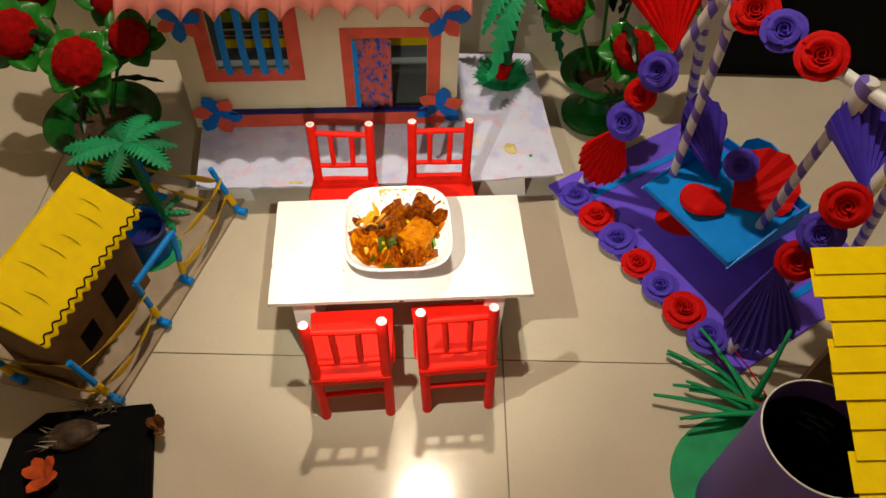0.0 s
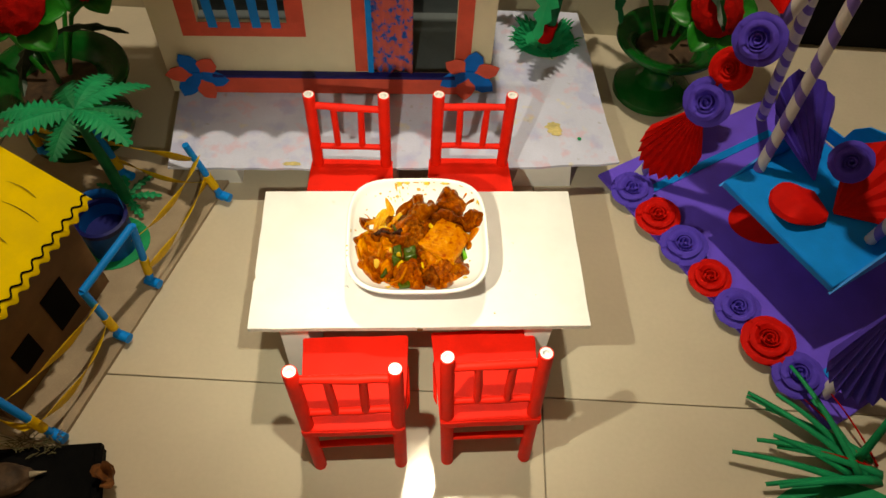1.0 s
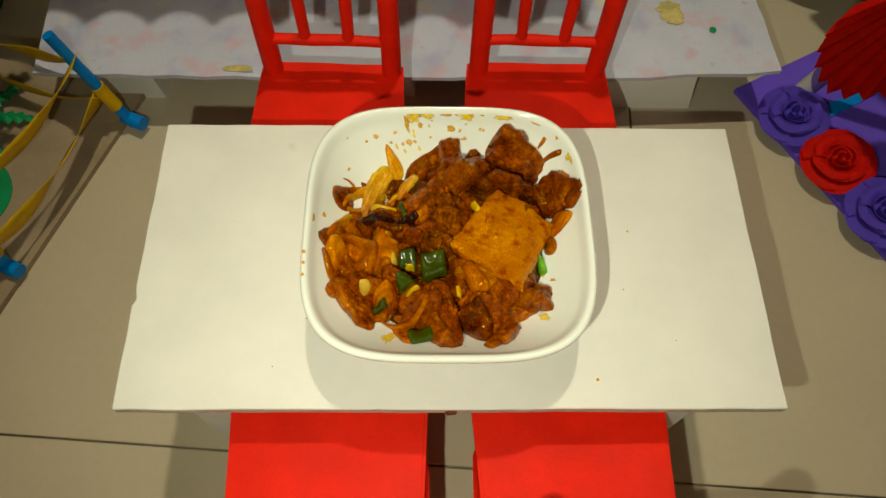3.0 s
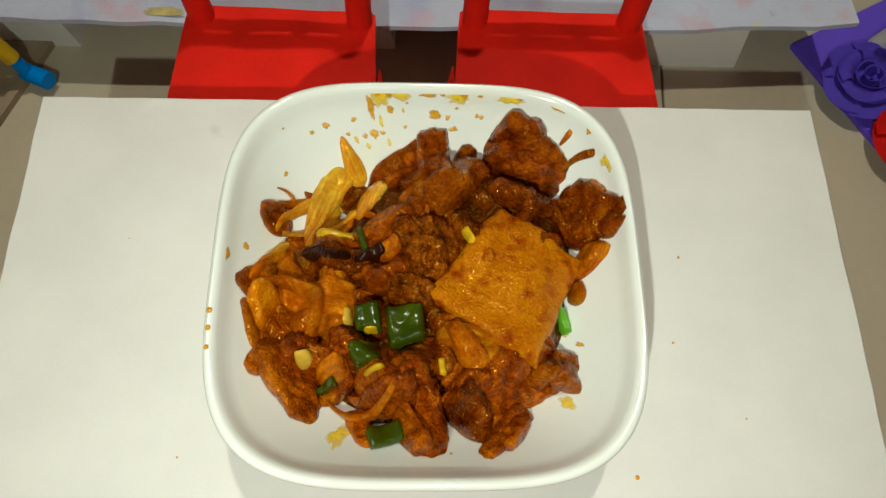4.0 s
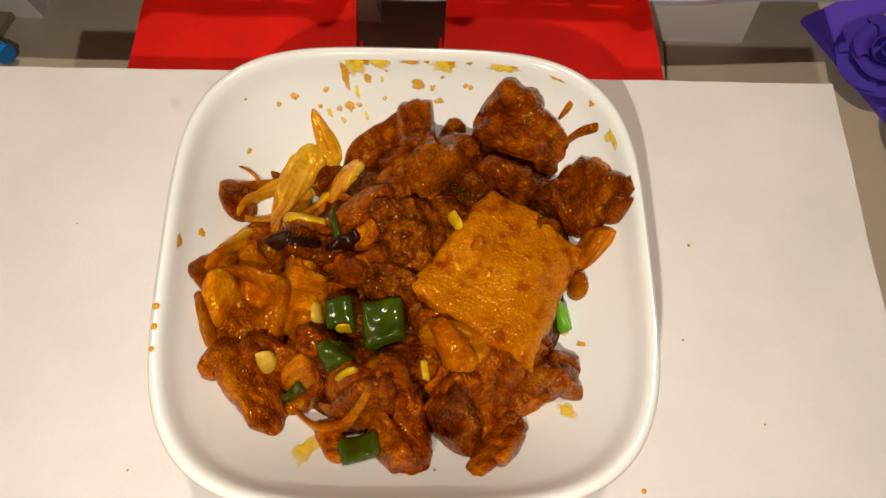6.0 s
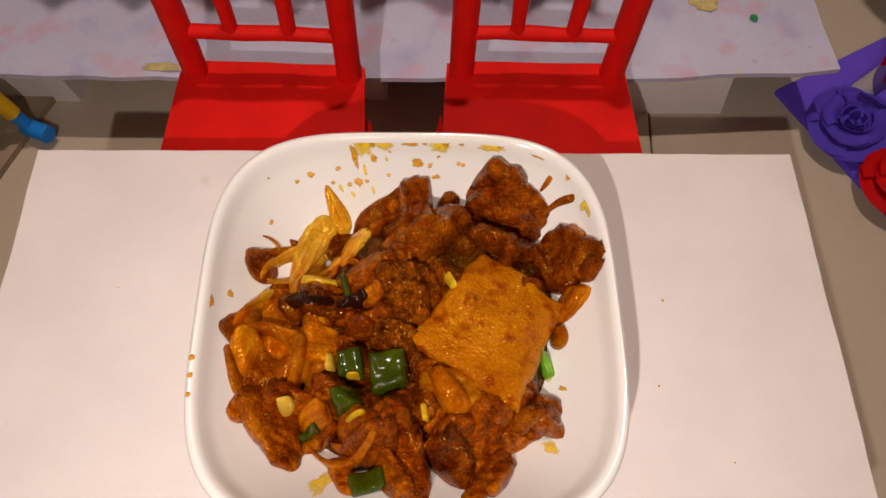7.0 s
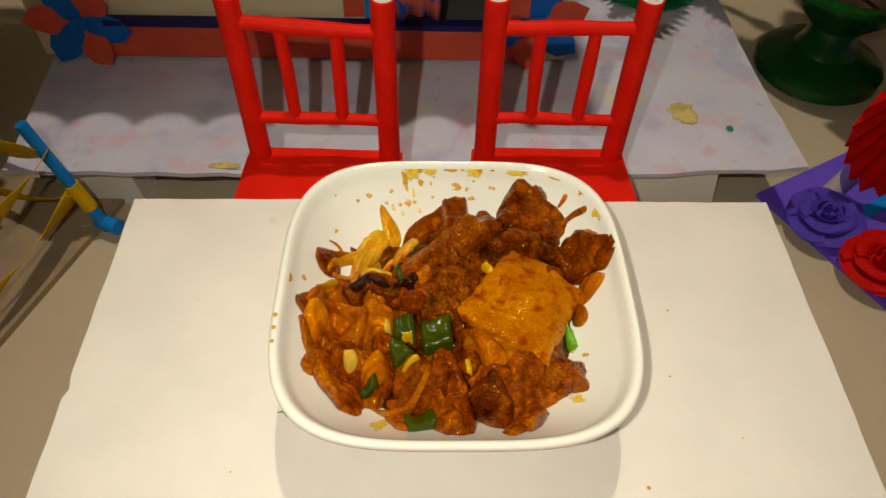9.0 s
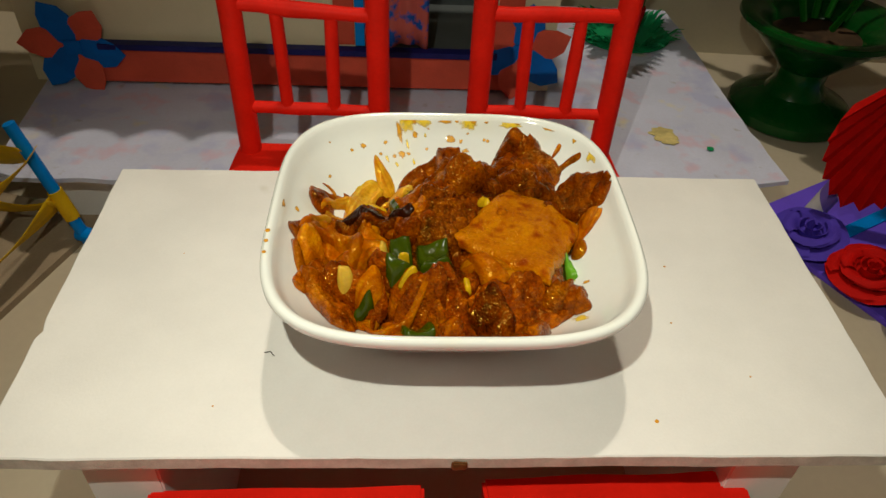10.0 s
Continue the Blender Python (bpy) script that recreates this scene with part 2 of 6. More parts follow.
feathered(FILM, 0.06, 0.50, 420)
feathered(CURRY, 0.05, 0.46, 500)
# sauce coloured extra dark: the shade in the gaps between pieces is painted in
SAUCE = glazed("brown_sauce_crevice_shade", (0.014, 0.0012, 0.0001), (0.058, 0.0066, 0.0002), (0.150, 0.024, 0.0004), 140, 0.1)
MEAT = glazed("braised_meat", (0.060, 0.0052, 0.0001), (0.205, 0.032, 0.0002), (0.38, 0.092, 0.0004), 130, 0.15)
MEATA = glazed("amber_braised_meat", (0.115, 0.012, 0.0002), (0.295, 0.058, 0.0003), (0.46, 0.136, 0.0006), 120, 0.25)
MEATD = glazed("dark_braised_meat", (0.024, 0.002, 0.0001), (0.120, 0.017, 0.0002), (0.28, 0.060, 0.0004), 140, 0.1)
MEATG = glazed("marbled_meat", (0.045, 0.005, 0.0002), (0.175, 0.032, 0.0004), (0.35, 0.095, 0.0014), 260, 0.15, 1.2)
SLAB = glazed("braised_skin", (0.27, 0.056, 0.0003), (0.40, 0.122, 0.0004), (0.48, 0.172, 0.0008), 60, 0.35, 0.9, 0.12, patch=(0.22, 0.026, 0.0002))
ONION = glazed("glazed_onion", (0.22, 0.038, 0.0003), (0.43, 0.125, 0.0008), (0.60, 0.24, 0.003), 85, 0.4, 0.6, streak=(0.30, 0.056, 0.0003))
CABB = glazed("pale_cabbage", (0.50, 0.20, 0.003), (0.66, 0.36, 0.020), (0.78, 0.52, 0.060), 70, 0.45, 0.35, streak=(0.42, 0.105, 0.0008))
PEPPER = mat("green_pepper", (0.052, 0.072, 0.0008), 0.14, var=0.12, scale=120, fine=500, bump=0.15, spec=0.35, other=(0.026, 0.044, 0.0008))
SPRING = mat("bright_green_stalk", (0.16, 0.42, 0.02), 0.3, var=0.12, scale=90, fine=600, bump=0.15)
GARLIC = mat("garlic_bit", (0.74, 0.46, 0.05), 0.25, var=0.10, scale=150, sss=0.2)
EGG = mat("fried_egg_bit", (0.80, 0.48, 0.01), 0.25, var=0.14, scale=200)
MUSH = mat("black_mushroom", (0.030, 0.005, 0.001), 0.25, var=0.2, scale=150, spec=0.22)
GPLAS = mat("green_plastic_leaf", (0.016, 0.20, 0.012), 0.35, var=0.14, scale=30, fine=200, bump=0.2, coat=0.15, other=(0.008, 0.11, 0.006))
GDARK = mat("dark_green_plastic", (0.005, 0.095, 0.011), 0.22, var=0.15, scale=15, fine=150, bump=0.1, coat=0.15)
GLEAF = mat("blackish_green_leaf", (0.003, 0.030, 0.005), 0.35, var=0.2, scale=30, fine=200, bump=0.15)
GPAP = mat("green_craft_paper", (0.012, 0.33, 0.12), 0.6, var=0.12, scale=30, fine=700, bump=0.12)
GPAPD = mat("deep_green_craft_paper", (0.008, 0.20, 0.065), 0.6, var=0.15, scale=30, fine=700, bump=0.12)
POMP = mat("red_fluff", (0.55, 0.004, 0.004), 0.9, var=0.2, scale=90, fine=700, bump=1.0, depth=0.003, spec=0.1)
ROD = spiral(mat("ribbon_wound_rod", (0.72, 0.68, 0.66), 0.5, var=0.05, scale=30, bump=0.08), (0.17, 0.11, 0.45), 24.0, 0.42)
PLASW = mat("white_plastic_pipe", (0.74, 0.73, 0.72), 0.4, var=0.05, scale=30)
PURPC = mat("violet_card", (0.13, 0.075, 0.36), 0.55, var=0.08, scale=20, fine=600, bump=0.1)
DARKIN = mat("dark_inside", (0.006, 0.006, 0.007), 0.6, var=0.2, scale=30)
SLATE = mat("black_sugar_paper", (0.0050, 0.0046, 0.0046), 0.85, var=0.3, scale=25, fine=600, bump=0.25, spec=0.08)
DRY = mat("dried_leaf", (0.28, 0.10, 0.025), 0.7, var=0.3, scale=90, fine=600, bump=0.5)
STRAW = mat("dry_straw", (0.20, 0.17, 0.075), 0.8, var=0.3, scale=90)
NEST = mat("brown_husk", (0.095, 0.052, 0.026), 0.7, var=0.3, scale=60, fine=500, bump=0.6)
ORANGE = mat("orange_felt", (0.60, 0.085, 0.012), 0.85, var=0.2, scale=60, fine=800, bump=0.5)
FLOWERB = mat("deep_blue_paper", (0.0, 0.15, 0.62), 0.55, var=0.10, scale=40, fine=900, bump=0.1)
LIME = mat("yellow_green_print", (0.45, 0.50, 0.02), 0.5, var=0.1, scale=40)
PALEH = mat("pale_husk", (0.50, 0.40, 0.28), 0.7, var=0.2, scale=90)
PRINT = mat("printed_carton", (0.15, 0.17, 0.18), 0.5, var=0.1, scale=20)
FLORAL = add_stains(mat("floral_cloth", (0.62, 0.13, 0.11), 0.8, var=0.08, scale=60, fine=900, bump=0.25), [((0.012, 0.09, 0.42), 95, 0.49, 1.0)])
GLOW = bpy.data.materials.new("lamp_diffuser")
GLOW.use_nodes = True
GLOW.node_tree.nodes["Principled BSDF"].inputs["Base Color"].default_value = (0.9, 0.9, 0.88, 1)


# ---- builders ----
def root(name, place, label="", category="", group="", kind="", turn=0.0):
    ob = new(name)
    ob.matrix_basis = pose(*place, 0, 0, turn)
    ob.empty_display_size = 0.02
    return tagged(ob, label, category, group, kind)


def mesh_of(bm, name, material, smooth=True):
    me = bpy.data.meshes.new(name)
    bmesh.ops.recalc_face_normals(bm, faces=bm.faces)
    bm.to_mesh(me)
    bm.free()
    for m in material if isinstance(material, (list, tuple)) else (material,):
        me.materials.append(m)
    if smooth:
        me.polygons.foreach_set("use_smooth", [True] * len(me.polygons))
        if smooth != "soft":
            me.set_sharp_from_angle(angle=radians(38))
    return me


def part(name, bm, material, parent=None, label="", m=None, smooth=True):
    """One mesh object under a thing or part; bm is in world places, or a mesh placed by m."""
    me = bm if isinstance(bm, bpy.types.Mesh) else mesh_of(bm, name, material, smooth)
    ob = new(name, me)
    if m is not None:
        ob.matrix_basis = m
    if parent is not None:
        top, inv = parent, Matrix()
        chain = []
        while top is not None:
            chain.append(top)
            top = top.parent
        w = Matrix()
        for o in reversed(chain):
            w = w @ o.matrix_parent_inverse @ o.matrix_basis
        ob.parent = parent
        ob.matrix_parent_inverse = w.inverted()
    if label:
        ob["label"] = label
    return ob


def thing(name, bm, material, label, category, group="", kind="", m=None, smooth=True):
    return tagged(part(name, bm, material, None, "", m, smooth), label, category, group, kind)


def box(lo, hi, bevel=0.0, bm=None, seg=2):
    b = bmesh.new()
    bmesh.ops.create_cube(b, size=1.0)
    c, s = [(a + z) / 2 for a, z in zip(lo, hi)], [z - a for a, z in zip(lo, hi)]
    for v in b.verts:
        v.co = Vector([c[i] + v.co[i] * s[i] for i in range(3)])
    if bevel:
        bmesh.ops.bevel(b, geom=b.edges[:], offset=bevel, segments=seg, affect="EDGES")
    if bm is None:
        return b
    join(bm, b)
    return bm


def join(bm, other, m=None):
    if m is not None:
        other.transform(m)
    me = bpy.data.meshes.new("tmp")
    other.to_mesh(me)
    other.free()
    bm.from_mesh(me)
    bpy.data.meshes.remove(me)
    return bm


def sweep(points, radii, seg=12, cap=True, squash=1.0):
    """A tube along points with a radius at each."""
    bm = bmesh.new()
    pts = [Vector(p) for p in points]
    rings = []
    for i, p in enumerate(pts):
        d = (pts[min(i + 1, len(pts) - 1)] - pts[max(i - 1, 0)]).normalized()
        a = d.cross(Vector((0.13, 0.21, 0.97)) if abs(d.z) < 0.9 else Vector((1, 0.1, 0))).normalized()
        b = d.cross(a)
        r = radii[i] if isinstance(radii, (list, tuple)) else radii
        rings.append([bm.verts.new(p + r * (math.cos(t) * a + squash * math.sin(t) * b)) for t in [2 * math.pi * k / seg for k in range(seg)]])
    for r0, r1 in zip(rings, rings[1:]):
        for k in range(seg):
            bm.faces.new((r0[k], r0[(k + 1) % seg], r1[(k + 1) % seg], r1[k]))
    if cap:
        bm.faces.new(rings[0][::-1])
        bm.faces.new(rings[-1])
    return bm


def lathe(profile, seg=40, c=(0, 0, 0), shape=None):
    """A surface of revolution from (radius, z); shape(t) scales the radius round the turn."""
    bm = bmesh.new()
    rings = []
    for r, z in profile:
        if r < 1e-6:
            rings.append([bm.verts.new((c[0], c[1], c[2] + z))])
        else:
            rings.append([bm.verts.new((c[0] + r * (shape(t) if shape else 1) * math.cos(t), c[1] + r * (shape(t) if shape else 1) * math.sin(t), c[2] + z)) for t in [2 * math.pi * k / seg for k in range(seg)]])
    for a, b in zip(rings, rings[1:]):
        for k in range(seg):
            q = (k + 1) % seg
            f = [a[0], b[q], b[k]] if len(a) == 1 else [a[k], a[q], b[0]] if len(b) == 1 else [a[k], a[q], b[q], b[k]]
            if len(set(f)) > 2:
                bm.faces.new(f)
    return bm


def plate(outline, thick, m=None, bevel=0.0):
    """A flat sheet of some thickness from a 2D outline in the local x-y plane."""
    bm = bmesh.new()
    vs = [bm.verts.new((x, y, 0)) for x, y in outline]
    f = bm.faces.new(vs)
    g = bmesh.ops.extrude_face_region(bm, geom=[f])["geom"]
    bmesh.ops.translate(bm, vec=(0, 0, thick), verts=[v for v in g if isinstance(v, bmesh.types.BMVert)])
    if len(outline) > 4:
        bmesh.ops.triangulate(bm, faces=[f for f in bm.faces if len(f.verts) > 4])
    if m is not None:
        bm.transform(m)
    return bm


def pierced(x0, x1, z0, z1, holes, y0, y1):
    """An upright wall between y0 and y1 with oblong openings right through it."""
    xs = sorted({x0, x1, *[h[0] for h in holes], *[h[1] for h in holes]})
    zs = sorted({z0, z1, *[h[2] for h in holes], *[h[3] for h in holes]})
    bm = bmesh.new()
    vert = {}

    def v(x, z):
        if (x, z) not in vert:
            vert[x, z] = bm.verts.new((x, y0, z))
        return vert[x, z]

    faces = []
    for a, b in zip(xs, xs[1:]):
        for c, d in zip(zs, zs[1:]):
            if not any(h[0] <= a and b <= h[1] and h[2] <= c and d <= h[3] for h in holes):
                faces.append(bm.faces.new((v(a, c), v(b, c), v(b, d), v(a, d))))
    g = bmesh.ops.extrude_face_region(bm, geom=faces)["geom"]
    bmesh.ops.translate(bm, vec=(0, y1 - y0, 0), verts=[q for q in g if isinstance(q, bmesh.types.BMVert)])
    return bm


def along(p, q):
    """A pose at p whose z axis points to q, and the length."""
    d = Vector(q) - Vector(p)
    return Matrix.Translation(p) @ d.to_track_quat("Z", "Y").to_matrix().to_4x4(), d.length


def rod(name, p, q, r, material, parent, label="", seg=16):
    m, n = along(p, q)
    return part(name, sweep([(0, 0, 0), (0, 0, 0.25 * n), (0, 0, 0.5 * n), (0, 0, 0.75 * n), (0, 0, n)], r, seg), material, parent, label, m)


def uneven(bm, amount, scale, seed=0.0):
    for v in bm.verts:
        v.co += amount * noise.noise_vector(v.co * scale + Vector((seed, 2 * seed, -seed)))
    return bm


# ---- the room ----
TURN = -4.2  # the tiles and the back wall lie askew to the table
TP = Matrix.Translation((0.150, -0.106, 0)) @ Matrix.Rotation(radians(TURN), 4, "Z")
floor = thing("floor", box((-2.3, -1.8, -0.06), (2.3, 0.86, -0.004)), GROUT, "cream glazed tile floor with thin dark joints", "floor", kind="structure", m=TP)
TS, GAP = 0.80, 0.0014
tile_me = mesh_of(box((GAP / 2, GAP / 2, -0.004), (TS - GAP / 2, TS - GAP / 2, 0.0), 0.0008, seg=1), "tile", TILE)
for i in range(-3, 3):
    for j in range(-3, 1):
        part("tile", tile_me, None, floor, "", TP @ Matrix.Translation((i * TS, j * TS, 0)))
WALL_Y = 0.698
thing("wall_north", box((-2.2, WALL_Y, 0), (0.46, WALL_Y + 0.12, 2.3)), PAINT, "plain beige painted wall behind the models", "wall", kind="structure", m=TP)
thing("wall_north_end", box((1.9, WALL_Y, 0), (2.2, WALL_Y + 0.12, 2.3)), PAINT, "plain beige painted wall", "wall", kind="structure", m=TP)
cab = root("black_cabinet", TP @ Vector((1.18, WALL_Y, 0)), "tall black lacquered cabinet standing in the wall recess", "cabinet")
part("body", box((0.465, WALL_Y + 0.004, 0.0), (1.895, WALL_Y + 0.116, 2.29), 0.004), BLACK, cab, m=TP)
part("door", box((0.47, WALL_Y - 0.004, 0.03), (1.177, WALL_Y + 0.003, 2.2), 0.002), BLACK, cab, m=TP)
part("door", box((1.183, WALL_Y - 0.004, 0.03), (1.89, WALL_Y + 0.003, 2.2), 0.002), BLACK, cab, m=TP)
# unseen walls and ceiling, added close and pale to bounce light onto the models
thing("wall_west", box((-2.3, -1.8, 0), (-2.2, WALL_Y + 0.12, 2.3)), PAINTD, "added unseen cream side wall that bounces lamp light", "wall", kind="structure", m=TP)
thing("wall_east", box((2.2, -1.8, 0), (2.3, WALL_Y + 0.12, 2.3)), PAINTD, "added unseen cream side wall that bounces lamp light", "wall", kind="structure", m=TP)
thing("wall_south", box((-2.3, -1.9, 0), (2.3, -1.8, 2.3)), PAINTD, "added unseen cream wall behind the camera that bounces lamp light", "wall", kind="structure", m=TP)
thing("ceiling", box((-2.3, -1.9, 2.3), (2.3, WALL_Y + 0.12, 2.36)), CEIL, "added unseen white ceiling that bounces lamp light", "ceiling", kind="structure", m=TP)
clamp = root("ceiling_lamp", (LAMP[0], LAMP[1], 2.3), "white ceiling lamp with a flat oblong diffuser", "lamp")
part("housing", box((LAMP[0] - 0.11, LAMP[1] - 0.09, 2.262), (LAMP[0] + 0.11, LAMP[1] + 0.09, 2.3), 0.008), CEIL, clamp)
part("diffuser", box((LAMP[0] - 0.09, LAMP[1] - 0.07, 2.256), (LAMP[0] + 0.09, LAMP[1] + 0.07, 2.2618), 0.002), GLOW, clamp)

# ---- the foam-board table ----
TZ = 0.157
tab = root("miniature_table", (0, 0, 0), "white foam-board miniature dining table with block legs", "table")
top = box((-0.18, -0.0935, TZ - 0.0075), (0.18, 0.0905, TZ), 0.0006, seg=1)
bmesh.ops.subdivide_edges(top, edges=[e for e in top.edges if e.calc_length() > 0.1], cuts=40, use_grid_fill=True)
for v in top.verts:
    if abs(v.co.x) > 0.178 or abs(v.co.y + 0.0015) > 0.0905:
        v.co += 0.0005 * noise.noise_vector(v.co * 55.0)
    if v.co.x < -0.17 and abs(v.co.y + 0.029) < 0.004:
        v.co.x += 0.0028 * (1 - abs(v.co.y + 0.029) / 0.004)
for i, f in enumerate(top.faces):
    f.material_index = 0 if abs(f.normal.z) > 0.7 else 1
part("tabletop", top, (FOAM, FOAMEDGE), tab, smooth=False)
part("leg", box((-0.151, -0.084, 0.0), (-0.121, 0.080, TZ - 0.0077), 0.0008), FOAM, tab)
part("leg", box((0.115, -0.084, 0.0), (0.144, 0.080, TZ - 0.0077), 0.0008), FOAM, tab)
part("chip", uneven(box((-0.0045, -0.0953, TZ - 0.0065), (0.0015, -0.0933, TZ - 0.002), 0.0006), 0.0008, 300), DRY, tab, "small brown chip of torn edge")


# ---- the four red chairs ----
def paper_tube(r, h, hole, wobble=0.0005, seed=0.0):
    """A rolled paper tube with an open top."""
    prof = [(r, 0.0), (r, h * 0.3), (r, h * 0.6), (r, h * 0.9), (r, h - 0.0006), (r * 0.93, h), (r * 0.84, h), (hole, h), (hole * 0.8, h - 0.004), (0.0, h - 0.006)]
    b = lathe([(0, 0)] + prof, 20)
    for v in b.verts:
        v.co += wobble * noise.noise_vector(v.co * 60.0 + Vector((seed, seed, seed)))
    for f in b.faces:
        f.material_index = 1 if (f.calc_center_median().z > h - 0.0002 and f.calc_center_median().xy.length < r * 0.82) or (f.calc_center_median().z > h - 0.01 and f.calc_center_median().xy.length < r * 0.7) else 0
    b.normal_update()
    return b


def chair(place, h=0.238, hw=0.0455, slope=(0.0, 0.0), seed=0.0):
    """A chair facing +y: two back posts, rails and spindles, a seat block that laps over the posts."""
    ob = root("miniature_chair", (0, 0, 0), "red painted miniature chair of rolled paper tubes beside the table", "chair", "chairs round the table")
    sz, rp = 0.120, 0.0071
    for i, s in enumerate((-1, 1)):
        part("back_post", paper_tube(rp, h, 0.0034, seed=seed + i * 3.3), (RED, FOAM), ob, "red tube with a bare white end", Matrix.Translation((s * hw, 0, 0)))
        part("front_leg", sweep([(s * 0.047, 0.088, 0.0), (s * 0.047, 0.088, 0.05), (s * 0.047, 0.088, sz - 0.013)], 0.0058, 14), RED, ob)
        part("side_stretcher", sweep([(s * hw, 0.002, 0.052), (s * 0.0465, 0.045, 0.053), (s * 0.047, 0.088, 0.052)], 0.0034, 10), RED, ob)
    for z, r, k in ((h - 0.0195, 0.0046, slope[0]), (0.1520, 0.0040, slope[1])):
        part("back_rail", uneven(sweep([(x * hw, 0.0003, z + k * x) for x in (-1, -0.6, -0.2, 0.2, 0.6, 1)], [r, r * 0.92, r, r * 1.08, r * 0.95, r], 12), 0.0011, 40, z * 50 + seed), RED, ob)
    for x in (-0.0145, 0.0150):
        part("spindle", uneven(sweep([(x, 0.0, 0.1522), (x * 1.05, 0.0, 0.186), (x * 1.1, 0.0, h - 0.0198)], [0.0040, 0.0043, 0.0039], 12), 0.0009, 60, x * 90 + seed), RED, ob)
    part("back_stretcher", uneven(sweep([(x * hw, 0.0, 0.066 + slope[1] * x) for x in (-1, -0.3, 0.3, 1)], 0.0039, 12), 0.0008, 50, seed), RED, ob)
    block = plate([(-0.0515, -0.0085), (0.0515, -0.0085), (0.0575, 0.100), (-0.0575, 0.100)], 0.0135, Matrix.Translation((0, 0, sz - 0.0135)))
    bmesh.ops.bevel(block, geom=block.edges[:], offset=0.0016, segments=2, affect="EDGES")
    bmesh.ops.subdivide_edges(block, edges=[e for e in block.edges if e.calc_length() > 0.05], cuts=10, use_grid_fill=True)
    for v in block.verts:
        v.co += 0.0009 * noise.noise_vector(v.co * 26.0 + Vector((seed, 0, 0)))
    part("seat", block, RED, ob)
    for s in (-1, 1):
        part("seat_flap", plate([(0, 0.02), (0, 0.075), (s * 0.004, 0.070), (s * 0.005, 0.03)], 0.0012, Matrix.Translation((s * 0.0540, 0.0, sz - 0.016)) @ Matrix.Rotation(radians(s * 55), 4, "Y")), RED, ob, "small folded paper flap")
    ob.matrix_basis = place
    return ob


chair(pose(-0.0680, -0.1830, 0, 0, -0.9, 0.4), 0.2440, 0.0460, (-0.0006, 0.0022), 1.0)
chair(pose(0.0755, -0.1800, 0, -2.6, -2.4, 0.6), 0.2420, 0.0445, (0.0008, -0.0004), 4.0)
chair(pose(-0.0838, 0.1670, 0, 0, 0, 179.0), 0.2380, 0.0432, (0.0024, 0.0006), 7.0)
chair(pose(0.0666, 0.1690, 0, 0, 0, 179.5), 0.2380, 0.0432, (-0.0006, 0.0008), 10.0)

# ---- the bowl ----
BX, BY = -0.0035, -0.0110


def squircle(n):
    return lambda t: (abs(math.cos(t)) ** n + abs(math.sin(t)) ** n) ** (-1.0 / n)


def bowl_mesh(profile, n=3.4, seg=224):
    return lathe(profile, seg, (BX, BY, TZ), squircle(n))


bowl = root("square_bowl", (BX, BY, TZ), "white porcelain rounded-square bowl with sauce splashes, on the table", "bowl")
OUTER = [(0, 0.003), (0.026, 0.003), (0.029, 0.0004), (0.031, 0.0004), (0.0335, 0.003), (0.045, 0.0155), (0.0575, 0.0300), (0.0675, 0.0425), (0.0725, 0.0485), (0.0759, 0.0525), (0.0768, 0.0546), (0.0768, 0.0560), (0.0763, 0.0570), (0.0754, 0.0576), (0.0743, 0.0575), (0.0733, 0.0567)]
INNER = [(0.0724, 0.0553), (0.0712, 0.0525), (0.0688, 0.0478), (0.0550, 0.0335), (0.0430, 0.0215), (0.0300, 0.0135), (0.0160, 0.0095), (0, 0.0085)]
SQ = 3.7
OUTER, INNER = [(r * 0.970, z * 0.975) for r, z in OUTER], [(r * 0.970, z * 0.975) for r, z in INNER]
part("bowl_body", bowl_mesh(OUTER + INNER, SQ), PORC, bowl)


def inner_z(x, y):
    """The height of the bowl's inside over the table top."""
    r = (abs(x - BX) ** SQ + abs(y - BY) ** SQ) ** (1 / SQ)
    for (r0, z0), (r1, z1) in zip(INNER, INNER[1:]):
        if r1 <= r <= r0:
            return z1 + (z0 - z1) * (r - r1) / (r0 - r1)
    return 0.0562


def wall_point(t, z):
    """A point on the bowl's inner wall."""
    z = max(0.0086, min(0.0538, z))
    for (r0, z0), (r1, z1) in zip(INNER, INNER[1:]):
        if z1 <= z <= z0:
            r = r1 + (r0 - r1) * (z - z1) / (z0 - z1)
            q = squircle(SQ)(t) * r
            return Vector((BX + q * math.cos(t), BY + q * math.sin(t), TZ + z)), Vector((-math.cos(t) * (z0 - z1), -math.sin(t) * (z0 - z1), r0 - r1)).normalized()


